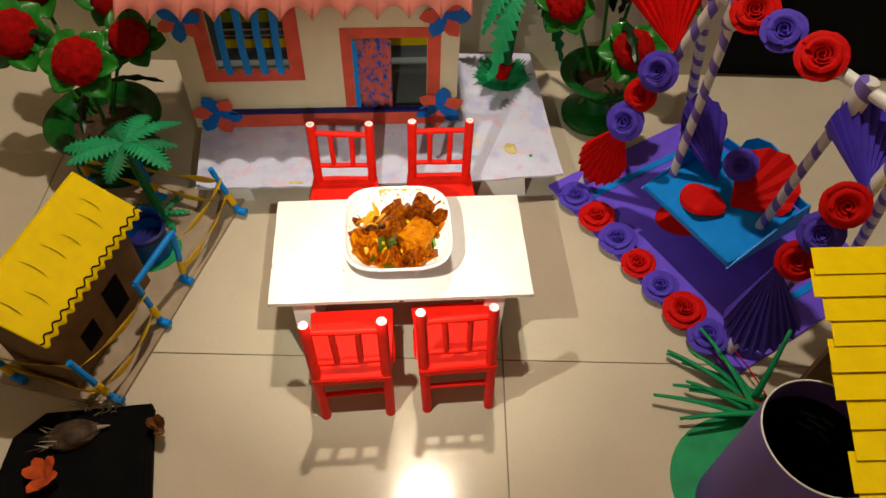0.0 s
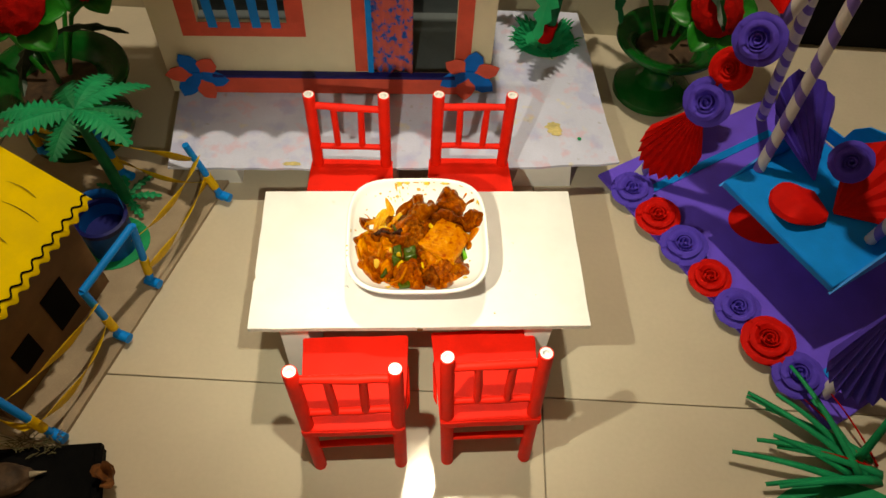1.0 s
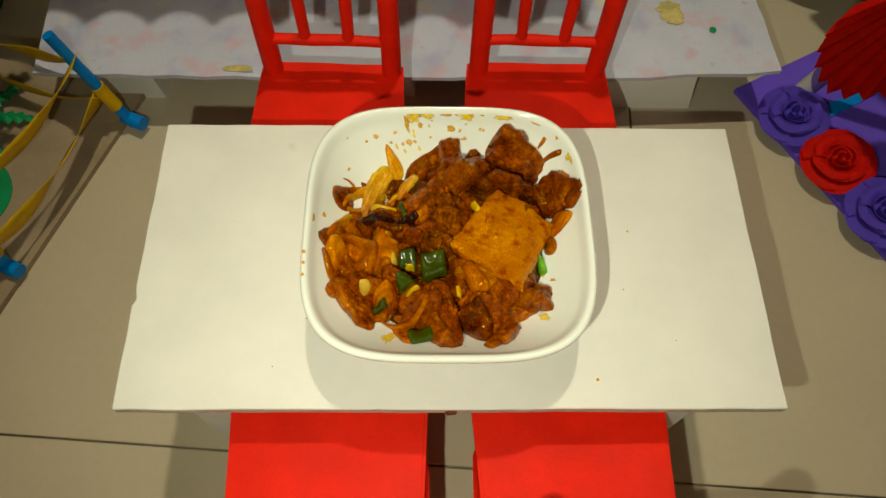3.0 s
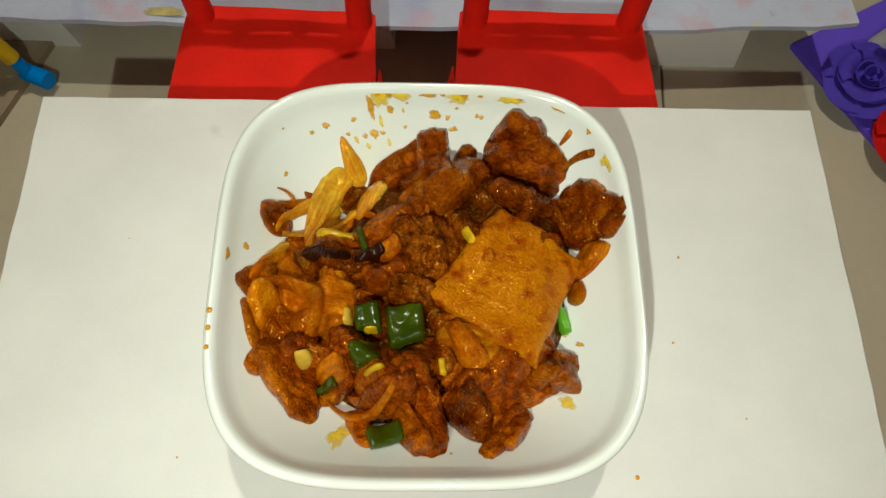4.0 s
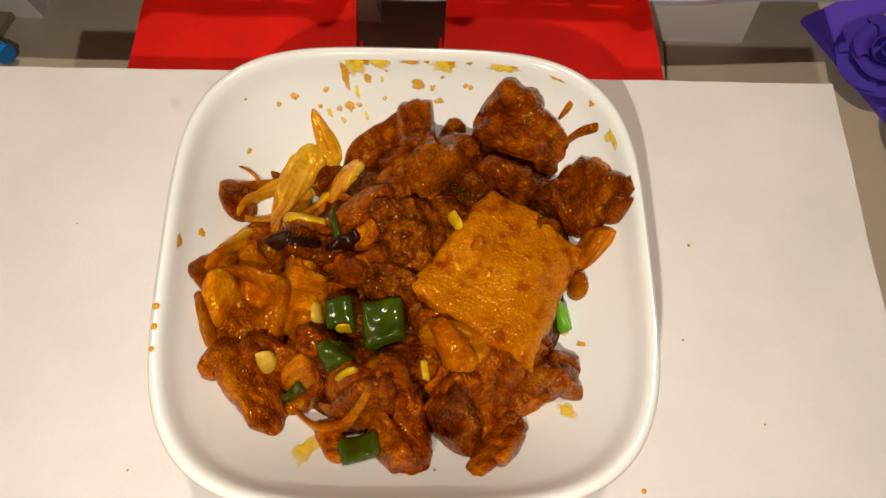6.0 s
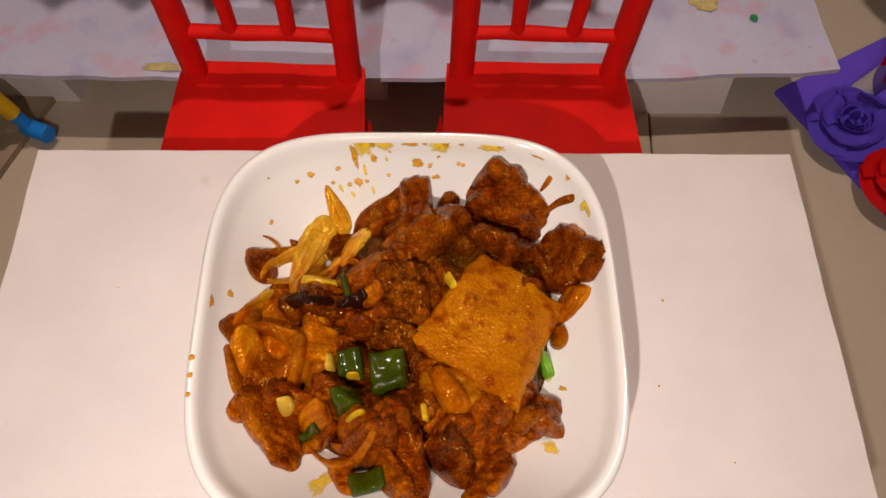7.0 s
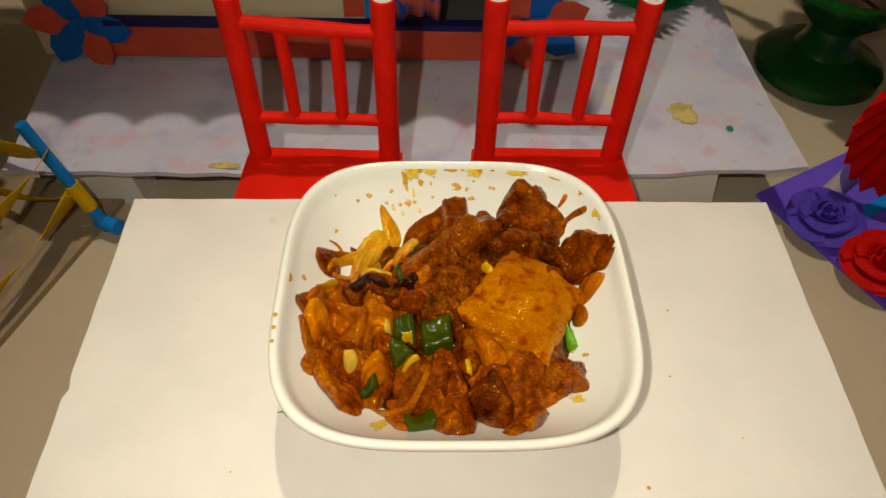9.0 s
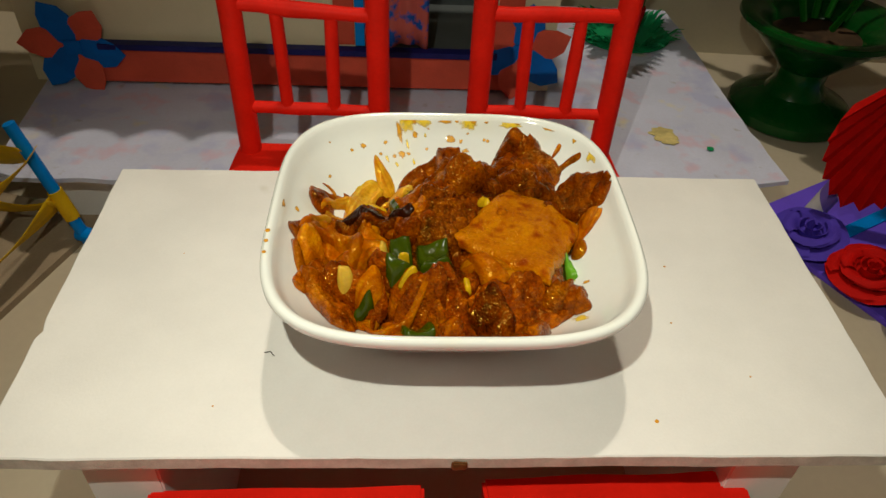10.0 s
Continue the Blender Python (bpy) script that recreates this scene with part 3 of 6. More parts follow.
def splash(t, z, w, h, seed):
    """A thin ragged smear of sauce that follows the inner wall (w in radians, h in metres)."""
    bm = bmesh.new()
    n, rings = 40, []
    c, nn = wall_point(t, z)
    fade = bm.verts.layers.float.new("fade")
    mid = bm.verts.new(c + 0.00022 * nn)
    mid[fade] = 1.0
    for s, lift, left in ((0.35, 0.0002, 0.95), (0.7, 0.00014, 0.6), (1.0, 0.00006, 0.0)):
        ring = []
        for k in range(n):
            a = 2 * math.pi * k / n
            d = Vector((math.cos(a), math.sin(a), seed))
            f = s * (1.0 + 0.55 * noise.noise(d * 1.2) + 0.22 * noise.noise(d * 2.6))
            zz = min(0.0538, max(0.0100, z + h * f * math.sin(a)))
            p, q = wall_point(t + w * f * math.cos(a), zz)
            ring.append(bm.verts.new(p + lift * q))
            ring[-1][fade] = left
        rings.append(ring)
    for k in range(n):
        bm.faces.new((mid, rings[0][k], rings[0][(k + 1) % n]))
        for inner, outer in zip(rings, rings[1:]):
            bm.faces.new((inner[k], outer[k], outer[(k + 1) % n], inner[(k + 1) % n]))
    return bm


# round the wall: angle, height, half width in radians, half height in metres
SMEARS = [(1.896, 0.0482, 0.017, 0.0026), (1.848, 0.0538, 0.035, 0.0011), (1.792, 0.0538, 0.017, 0.0016), (1.576, 0.0538, 0.049, 0.0008), (1.496, 0.0538, 0.014, 0.0006), (1.792, 0.0474, 0.018, 0.0009), (1.912, 0.0402, 0.019, 0.0010), (2.152, 0.0442, 0.014, 0.0006), (1.456, 0.0450, 0.013, 0.0006), (1.416, 0.0418, 0.027, 0.0005), (1.536, 0.0458, 0.035, 0.0011), (3.080, 0.0530, 0.034, 0.0008), (1.384, 0.0538, 0.031, 0.0015), (1.296, 0.0538, 0.014, 0.0006), (1.104, 0.0538, 0.028, 0.0007), (0.920, 0.0538, 0.033, 0.0005), (0.736, 0.0538, 0.013, 0.0011), (5.888, 0.0354, 0.013, 0.0009)]
FILMS = [(1.840, 0.0538, 0.082, 0.0030), (1.856, 0.0450, 0.015, 0.0013), (2.024, 0.0402, 0.021, 0.0008), (1.968, 0.0378, 0.016, 0.0006), (1.832, 0.0386, 0.013, 0.0008), (1.720, 0.0482, 0.012, 0.0006), (0.584, 0.0522, 0.027, 0.0009), (0.536, 0.0538, 0.032, 0.0007), (0.568, 0.0538, 0.053, 0.0007), (4.216, 0.0378, 0.067, 0.0029), (5.552, 0.0370, 0.043, 0.0016), (5.936, 0.0314, 0.025, 0.0008), (1.416, 0.0538, 0.086, 0.0017), (1.728, 0.0538, 0.071, 0.0014), (1.144, 0.0538, 0.104, 0.0011)]
for i, row in enumerate(SMEARS):
    part("sauce_splash", splash(row[0], row[1], row[2] * 1.3, row[3] * 1.7, i * 1.7), CURRY, bowl, "yellow-brown sauce smear")
for i, row in enumerate(FILMS):
    part("oil_film", splash(row[0], row[1] - 0.001, row[2] * 0.8, row[3] * 1.9, i * 2.3 + 50), FILM, bowl, "thin pale yellow oil film")
dots = random.Random(12)
for i in range(24):
    t = dots.gauss(1.62, 0.42) if i < 18 else dots.uniform(0, 6.28)
    s = dots.uniform(0.0004, 0.0009)
    part("sauce_speck", splash(t, dots.uniform(0.038, 0.0535), s * dots.uniform(1, 1.8) / 0.068, s, i * 3.1 + 90), CURRY, bowl, "tiny yellow-brown sauce speck")
for i, y in enumerate((-0.0285, -0.0345, -0.0410)):
    b = bmesh.new()
    bmesh.ops.create_icosphere(b, subdivisions=2, radius=0.0010 - 0.0001 * i)
    b.transform(Matrix.Translation((BX - 0.0727 + 0.0002 * i, y, TZ + 0.0563)) @ Matrix.Diagonal((1, 1.1, 0.25, 1)))
    part("sauce_drop", b, DRIP, bowl, "dried orange sauce drop on the rim")
for i, (x, y, r) in enumerate([(0.0785, -0.0775, 0.0009), (0.106, 0.014, 0.0006), (0.099, -0.024, 0.0005), (-0.098, -0.070, 0.0004), (0.125, -0.055, 0.0004), (-0.13, 0.02, 0.0003)]):
    b = bmesh.new()
    bmesh.ops.create_icosphere(b, subdivisions=2, radius=r)
    b.transform(Matrix.Translation((x, y, TZ + 0.0002)) @ Matrix.Diagonal((1, 1, 0.4, 1)))
    thing("sauce_crumb", b, DRIP, "tiny yellow sauce crumb on the white tabletop", "crumb", "crumbs on the table")
b = sweep([(-0.0820, -0.0425, TZ + 0.0003), (-0.0795, -0.0420, TZ + 0.0003), (-0.0775, -0.0445, TZ + 0.0003)], 0.00022, 6)
thing("hair_of_thread", b, NEST, "short dark thread lying on the white tabletop", "thread")

# ---- the stir-fry: pieces laid one after another, each sagging over those below it ----
N, STEP = 176, 0.001


def mound_z(x, y):
    """The top of the sauce under the pieces: a dome, longer from front left to back right."""
    u, w = ((x - 0.001) + (y + 0.011)) / math.sqrt(2), ((y + 0.011) - (x - 0.001)) / math.sqrt(2)
    a = math.atan2(w, u)
    r = math.hypot(u / 0.0655, w / 0.053) / (1 + 0.10 * noise.noise(Vector((2.0 * math.cos(a), 2.0 * math.sin(a), 6.0))))
    return TZ + 0.0395 + 0.07 * (y + 0.011) + 0.05 * x - 0.030 * r ** 7, r


HEAP = np.zeros((N, N))
for i in range(N):
    for j in range(N):
        x, y = BX + (i - N / 2) * STEP, BY + (j - N / 2) * STEP
        HEAP[i, j] = max(TZ + inner_z(x, y), mound_z(x, y)[0])


def heap_top(x, y):
    u, w = np.clip((x - BX) / STEP + N / 2, 0, N - 1.01), np.clip((y - BY) / STEP + N / 2, 0, N - 1.01)
    i, j = u.astype(int), w.astype(int)
    u, w = u - i, w - j
    return HEAP[i, j] * (1 - u) * (1 - w) + HEAP[i + 1, j] * u * (1 - w) + HEAP[i, j + 1] * (1 - u) * w + HEAP[i + 1, j + 1] * u * w


mound = bmesh.new()
rings = []
for j in range(1, 47):
    ring = []
    for k in range(150):
        a, r = 2 * math.pi * k / 150, j / 46
        q = 0.066 * r
        px, py = BX + 0.002 + q * math.cos(a), BY + q * math.sin(a)
        h = mound_z(px, py)[0] + 0.0022 * noise.noise(Vector((px * 170, py * 170, 7.0))) + 0.0010 * noise.noise(Vector((px * 420, py * 420, 3.0)))
        ring.append(mound.verts.new((px, py, max(TZ + inner_z(px, py) - 0.0006, h))))
    rings.append(ring)
for p, q in zip(rings, rings[1:]):
    for k in range(150):
        mound.faces.new((p[k], p[(k + 1) % 150], q[(k + 1) % 150], q[k]))
mound.faces.new(rings[0][::-1])
thing("braising_sauce", mound, SAUCE, "glossy brown sauce between the stir-fry pieces, coloured dark as crevice shade", "sauce", smooth="soft")

# kind: label, category, edge raggedness, relief, stiffness, edge fullness
KINDS = {
    "meat_piece": ("glossy orange-brown braised meat piece in the bowl", "meat", 0.15, 1.15, 1.0, 4),
    "meat_scrap": ("dark brown braised meat scrap among the stir-fry", "meat", 0.15, 1.1, 0.7, 4),
    "marbled_meat_piece": ("marbled grainy brown meat piece in the stir-fry", "meat", 0.12, 1.1, 0.8, 5),
    "onion_slice": ("translucent amber onion slice glazed with sauce", "onion", 0.10, 0.6, 0.9, 3),
    "onion_fold": ("amber onion layer folded over in the stir-fry", "onion", 0.12, 0.6, 0.8, 3),
    "onion_strand": ("thin amber onion strand among the stir-fry", "onion", 0.10, 0.4, 1.0, 3),
    "cabbage_strip": ("pale yellow cabbage strip stained with sauce", "cabbage", 0.10, 0.7, 1.0, 3),
    "mushroom_piece": ("black shiny mushroom piece in the stir-fry", "mushroom", 0.18, 0.9, 1.0, 4),
    "pepper_chunk": ("shiny dark green pepper chunk in the stir-fry", "pepper", 0.06, 0.25, 1.6, 7),
    "green_stalk": ("bright green vegetable stalk at the edge of the stir-fry", "vegetable", 0.06, 0.3, 1.2, 5),
    "garlic_bit": ("small pale yellow garlic bit on the stir-fry", "garlic", 0.10, 0.3, 1.0, 3),
    "egg_shred": ("bright yellow fried egg shred in the stir-fry", "egg", 0.30, 0.6, 0.8, 3),
    "braised_skin_square": ("large glossy amber square of braised skin lying on the stir-fry", "meat", 0.045, 0.24, 6.0, 8),
}
# how far a piece narrows towards its end
TAPER = {"cabbage_strip": 0.75, "onion_strand": 0.6, "onion_slice": 0.45}
laid = [0]


def lay(name, material, x, y, length, width, turn, thick, rounding, bend=0.0, sink=0.22):
    """A cut piece with a worn rim, laid on the heap at (x, y) and sagging over what lies there."""
    words, category, ragged, relief, stiff, full_edge = KINDS[name]
    laid[0] += 1
    seed = 3.7 * laid[0]
    nu, nv = max(8, int(length / 0.0008)), max(6, int(width / 0.0008))
    u, v = np.meshgrid(np.linspace(-1, 1, nu + 1), np.linspace(-1, 1, nv + 1), indexing="ij")
    e = np.maximum(np.abs(u), np.abs(v))
    pu, pv = u * np.sqrt(1 - rounding * v * v / 2), v * np.sqrt(1 - rounding * u * u / 2)
    rim = np.zeros_like(u)
    for i in range(nu + 1):
        for j in range(nv + 1):
            p = Vector((pu[i, j] * length * 60, pv[i, j] * width * 60, seed))
            rim[i, j] = noise.noise(p * 0.9) * 1.3 + 0.6 * noise.noise(p * 2.6)
    swell = 1 + ragged * rim * e ** 2
    slim = 1 - TAPER[name] * ((1 - pu) / 2) ** 1.6 - 0.4 * TAPER[name] * np.clip(pu, 0, 1) ** 4 if name in TAPER else 1 - 0.16 * pu * math.sin(seed)
    lx, ly = pu * length / 2 * swell, pv * width / 2 * swell * slim
    arc = bend / 100 * length
    ly = ly + arc * (1 - 2 * pu * pu)
    c, s = math.cos(radians(turn)), math.sin(radians(turn))
    px, py = x + c * lx - s * ly, y + s * lx + c * ly
    base = heap_top(px, py)
    for k in range(int(min(150, stiff * (nu + nv) * 0.38))):
        b = np.pad(base, 1, mode="edge")
        base = (2 * b[1:-1, 1:-1] + b[:-2, 1:-1] + b[2:, 1:-1] + b[1:-1, :-2] + b[1:-1, 2:]) / 6
    body = np.sqrt(np.clip(1 - e ** full_edge, 0.0, 1.0))
    bm = bmesh.new()
    grain = bm.verts.layers.float_vector.new("grain")
    top, low = np.zeros_like(u, dtype=object), np.zeros_like(u, dtype=object)
    lead = 1 if length > width else 0
    crown = np.zeros_like(u)
    for i in range(nu + 1):
        for j in range(nv + 1):
            X, Y = px[i, j], py[i, j]
            q = Vector((lx[i, j], ly[i, j], seed * 0.01))
            g = Vector((q.x * (130 if lead else 330), q.y * (330 if lead else 130), seed))
            fold = 0.22 - abs(noise.noise(Vector((q.x * 120, q.y * 120, seed))))
            gash = max(0.0, 0.09 - abs(noise.noise(Vector((q.x * 80, q.y * 80, seed + 9))))) / 0.09
            bumpz = relief * thick * (0.46 * fold + 0.16 * noise.noise(g) + 0.30 * noise.noise(q * 70 + Vector((0, 0, seed))) - 0.28 * gash * gash) + relief * 0.00034 * noise.noise(Vector((X * 900, Y * 900, seed)))
            zt = base[i, j] - sink * thick + thick * body[i, j] + bumpz * (0.35 + 0.65 * body[i, j])
            floor_z = TZ + inner_z(X, Y)
            zt = max(zt, floor_z + 0.0006)
            zb = max(min(base[i, j] - sink * thick - 0.0012, zt - 0.0006), floor_z + 0.0002)
            top[i, j] = bm.verts.new((X, Y, zt))
            low[i, j] = bm.verts.new((X, Y, min(zb, zt - 0.0003)))
            top[i, j][grain] = low[i, j][grain] = (lx[i, j] + seed, ly[i, j] - arc, pu[i, j])
            crown[i, j] = zt
    for i in range(nu):
        for j in range(nv):
            bm.faces.new((top[i, j], top[i + 1, j], top[i + 1, j + 1], top[i, j + 1]))
            bm.faces.new((low[i, j], low[i, j + 1], low[i + 1, j + 1], low[i + 1, j]))
    for i in range(nu):
        for j in (0, nv):
            bm.faces.new((low[i, j], low[i + 1, j], top[i + 1, j], top[i, j]))
    for j in range(nv):
        for i in (0, nu):
            bm.faces.new((low[i, j], low[i, j + 1], top[i, j + 1], top[i, j]))
    gi, gj = np.rint((px - BX) / STEP + N / 2).astype(int), np.rint((py - BY) / STEP + N / 2).astype(int)
    np.maximum.at(HEAP, (np.clip(gi, 0, N - 1), np.clip(gj, 0, N - 1)), crown)
    return thing(name, bm, material, words, category, "stir-fry in the bowl", smooth="soft")


# scraps and slivers that fill the heap between the larger pieces
fill = random.Random(5)
for i in range(54):
    a, r = fill.uniform(0, 2 * math.pi), math.sqrt(fill.uniform(0.10, 0.95))
    u, w = 0.058 * r * math.cos(a), 0.047 * r * math.sin(a)
    x, y = 0.001 + (u - w) / math.sqrt(2), -0.011 + (u + w) / math.sqrt(2)
    size = fill.uniform(0.010, 0.021)
    slim = fill.random() < 0.45
    lay("onion_strand" if slim else "meat_scrap", fill.choice((ONION, MEATA, ONION, MEAT) if slim else (MEATD, MEAT, MEATA)), x, y, size, size * (0.22 if slim else fill.uniform(0.45, 0.75)), fill.uniform(0, 180), 0.003 if slim else fill.uniform(0.004, 0.007), 0.6, bend=fill.uniform(-22, 22) if slim else 0.0)
for i in range(22):
    a = radians(150 + 5.0 * i + fill.uniform(-6, 6))
    r = fill.uniform(0.036, 0.057)
    lay("onion_slice", (ONION, MEATA, ONION)[i % 3], BX + r * math.cos(a), BY + 0.004 + r * math.sin(a), fill.uniform(0.018, 0.027), fill.uniform(0.006, 0.010), math.degrees(a) + 90 + fill.uniform(-50, 50), 0.004, 0.5, bend=fill.uniform(-20, 20))
lay("onion_slice", ONION, -0.0535, -0.0090, 0.0260, 0.0190, 62, 0.0070, 0.6)
lay("meat_scrap", MEATA, -0.0545, -0.0320, 0.0240, 0.0180, 70, 0.0070, 0.7)
lay("meat_scrap", MEATA, -0.0450, 0.0040, 0.0240, 0.0160, 20, 0.0060, 0.7)
lay("meat_scrap", MEAT, -0.0110, -0.0480, 0.0260, 0.0180, 30, 0.0060, 0.7)
lay("meat_scrap", MEATD, -0.0110, -0.0154, 0.0255, 0.0150, -30, 0.0060, 0.98)
lay("meat_scrap", MEATD, 0.0094, 0.0060, 0.0193, 0.0117, -66, 0.0050, 0.98)
lay("meat_scrap", MEATD, 0.0358, 0.0199, 0.0272, 0.0117, -4, 0.0060, 0.88)
lay("meat_scrap", MEATD, 0.0002, 0.0036, 0.0206, 0.0133, -59, 0.0060, 0.98)
lay("meat_scrap", MEAT, -0.0308, -0.0358, 0.0205, 0.0125, -62, 0.0060, 0.98)
lay("meat_scrap", MEATD, -0.0029, -0.0396, 0.0207, 0.0142, -21, 0.0050, 0.88)
lay("meat_scrap", MEATD, -0.0366, -0.0039, 0.0335, 0.0117, -9, 0.0040, 0.88)
lay("meat_scrap", MEATA, -0.0194, -0.0498, 0.0211, 0.0142, -34, 0.0060, 0.88)
lay("meat_scrap", MEAT, 0.0371, -0.0395, 0.0258, 0.0158, -58, 0.0060, 0.88)
lay("meat_scrap", MEATD, 0.0087, -0.0300, 0.0301, 0.0183, -55, 0.0050, 0.88)
lay("meat_scrap", MEAT, -0.0300, 0.0275, 0.0202, 0.0117, -3, 0.0040, 0.88)
lay("meat_scrap", MEATD, 0.0330, 0.0344, 0.0331, 0.0117, -23, 0.0080, 0.78)
lay("onion_slice", ONION, 0.0562, -0.0031, 0.0161, 0.0103, 57, 0.0050, 0.7)
lay("meat_piece", MEAT, -0.0148, 0.0379, 0.0275, 0.0123, 31, 0.0090, 0.83)
lay("meat_piece", MEAT, -0.0019, 0.0384, 0.0242, 0.0150, -86, 0.0100, 0.78)
lay("meat_piece", MEATA, 0.0064, 0.0256, 0.0337, 0.0143, 47, 0.0100, 0.88)
lay("meat_piece", MEAT, 0.0342, 0.0398, 0.0334, 0.0203, -34, 0.0090, 0.73)
lay("meat_piece", MEAT, 0.0316, 0.0482, 0.0220, 0.0100, 0, 0.0080, 0.98)
lay("meat_scrap", MEAT, 0.0280, 0.0224, 0.0202, 0.0100, -20, 0.0070, 0.88)
lay("meat_piece", MEAT, 0.0546, 0.0154, 0.0278, 0.0193, -57, 0.0090, 0.68)
lay("meat_scrap", MEAT, 0.0629, 0.0072, 0.0077, 0.0073, -33, 0.0060, 0.68)
lay("meat_piece", MEAT, -0.0197, 0.0079, 0.0242, 0.0143, 40, 0.0080, 0.83)
lay("marbled_meat_piece", MEATG, -0.0067, -0.0028, 0.0271, 0.0208, -74, 0.0090, 0.78)
lay("meat_piece", MEAT, -0.0192, -0.0113, 0.0188, 0.0123, 22, 0.0080, 0.88)
lay("meat_scrap", MEATA, -0.0174, -0.0024, 0.0111, 0.0083, 36, 0.0080, 1.00)
lay("meat_scrap", MEATG, -0.0080, -0.0179, 0.0209, 0.0110, -4, 0.0070, 0.88)
lay("onion_fold", ONION, -0.0404, -0.0266, 0.0257, 0.0110, 6, 0.0060, 0.88)
lay("onion_slice", ONION, -0.0432, -0.0177, 0.0275, 0.0175, -10, 0.0040, 0.35)
lay("meat_piece", MEATA, -0.0636, -0.0128, 0.0167, 0.0123, 68, 0.0080, 0.88)
lay("onion_fold", ONION, -0.0629, -0.0218, 0.0184, 0.0100, 75, 0.0070, 0.88)
lay("onion_fold", ONION, -0.0509, -0.0224, 0.0329, 0.0070, -59, 0.0060, 0.6, bend=25.0)
lay("onion_slice", ONION, -0.0655, -0.0291, 0.0182, 0.0047, -72, 0.0030, 0.5)
lay("onion_slice", ONION, -0.0615, -0.0049, 0.0206, 0.0050, 62, 0.0040, 0.5)
lay("cabbage_strip", CABB, -0.0596, -0.0016, 0.0152, 0.0033, 58, 0.0030, 0.4)
lay("meat_scrap", MEATA, -0.0615, -0.0413, 0.0127, 0.0080, 58, 0.0060, 0.78)
lay("meat_piece", MEATA, -0.0508, -0.0479, 0.0303, 0.0160, -62, 0.0080, 0.78)
lay("meat_piece", MEAT, -0.0424, -0.0414, 0.0273, 0.0130, -26, 0.0080, 0.78)
lay("onion_slice", ONION, -0.0369, -0.0451, 0.0123, 0.0100, 28, 0.0070, 0.78)
lay("meat_scrap", MEAT, -0.0324, -0.0371, 0.0110, 0.0100, -32, 0.0080, 1.00)
lay("meat_piece", MEAT, 0.0243, -0.0479, 0.0424, 0.0250, 35, 0.0100, 0.63)
lay("meat_scrap", MEATD, 0.0114, -0.0590, 0.0208, 0.0133, -50, 0.0080, 0.78)
lay("onion_slice", MEATA, 0.0234, -0.0654, 0.0248, 0.0103, 46, 0.0060, 0.4)
lay("meat_scrap", MEATA, 0.0262, -0.0656, 0.0138, 0.0083, 48, 0.0070, 0.78)
lay("meat_piece", MEAT, 0.0445, -0.0429, 0.0162, 0.0110, 73, 0.0080, 0.68)
lay("meat_scrap", MEATA, 0.0468, -0.0494, 0.0076, 0.0050, -8, 0.0050, 0.58)
lay("meat_scrap", MEATA, 0.0376, -0.0453, 0.0128, 0.0083, 40, 0.0070, 0.78)
lay("meat_piece", MEAT, -0.0049, -0.0576, 0.0350, 0.0140, -75, 0.0110, 0.83)
lay("meat_piece", MEAT, -0.0167, -0.0543, 0.0210, 0.0123, 13, 0.0080, 0.78)
lay("meat_piece", MEATA, -0.0089, -0.0653, 0.0184, 0.0103, -54, 0.0070, 0.78)
lay("meat_scrap", MEATA, -0.0257, -0.0633, 0.0166, 0.0087, -62, 0.0060, 0.78)
lay("onion_strand", ONION, -0.0270, -0.0551, 0.0287, 0.0050, 3, 0.0030, 0.3, bend=-18.0)
lay("onion_slice", ONION, 0.0111, -0.0345, 0.0233, 0.0153, -18, 0.0040, 0.5)
lay("onion_slice", ONION, 0.0097, -0.0367, 0.0207, 0.0110, -57, 0.0040, 0.6)
lay("onion_slice", ONION, 0.0519, -0.0145, 0.0095, 0.0073, -92, 0.0060, 1.0)
lay("onion_slice", ONION, 0.0571, -0.0022, 0.0107, 0.0060, 58, 0.0040, 0.5)
lay("meat_scrap", MEAT, -0.0605, 0.0130, 0.0134, 0.0097, -77, 0.0050, 0.88)
lay("onion_slice", ONION, -0.0544, 0.0213, 0.0152, 0.0043, 23, 0.0030, 0.4)
lay("cabbage_strip", CABB, -0.0501, 0.0184, 0.0279, 0.0047, 37, 0.0030, 0.3, bend=10.0)
lay("cabbage_strip", CABB, -0.0480, 0.0160, 0.0285, 0.0070, 46, 0.0030, 0.4, bend=-8.0)
lay("cabbage_strip", CABB, -0.0265, 0.0229, 0.0205, 0.0110, 67, 0.0030, 0.5)
lay("cabbage_strip", CABB, -0.0340, 0.0400, 0.0165, 0.0090, -62, 0.0030, 0.6)
lay("cabbage_strip", CABB, -0.0439, 0.0200, 0.0390, 0.0115, 70, 0.0030, 0.35, bend=6.0)
lay("cabbage_strip", CABB, -0.0376, 0.0156, 0.0151, 0.0067, 30, 0.0030, 0.5)
lay("onion_strand", ONION, -0.0573, 0.0236, 0.0074, 0.0015, -35, 0.0020, 0.2, bend=12.0)
lay("onion_strand", MEATA, 0.0539, 0.0363, 0.0114, 0.0033, 15, 0.0030, 0.3, bend=10.0)
lay("onion_strand", ONION, 0.0495, 0.0451, 0.0049, 0.0025, 43, 0.0030, 0.3)
lay("onion_strand", ONION, 0.0597, 0.0243, 0.0083, 0.0043, -64, 0.0030, 0.5)
lay("braised_skin_square", SLAB, 0.0265, -0.0125, 0.0460, 0.0420, 57, 0.0042, 0.08, sink=-0.10)
lay("mushroom_piece", MUSH, -0.0455, -0.0020, 0.0110, 0.0065, -20, 0.0026, 0.7, sink=0.5)
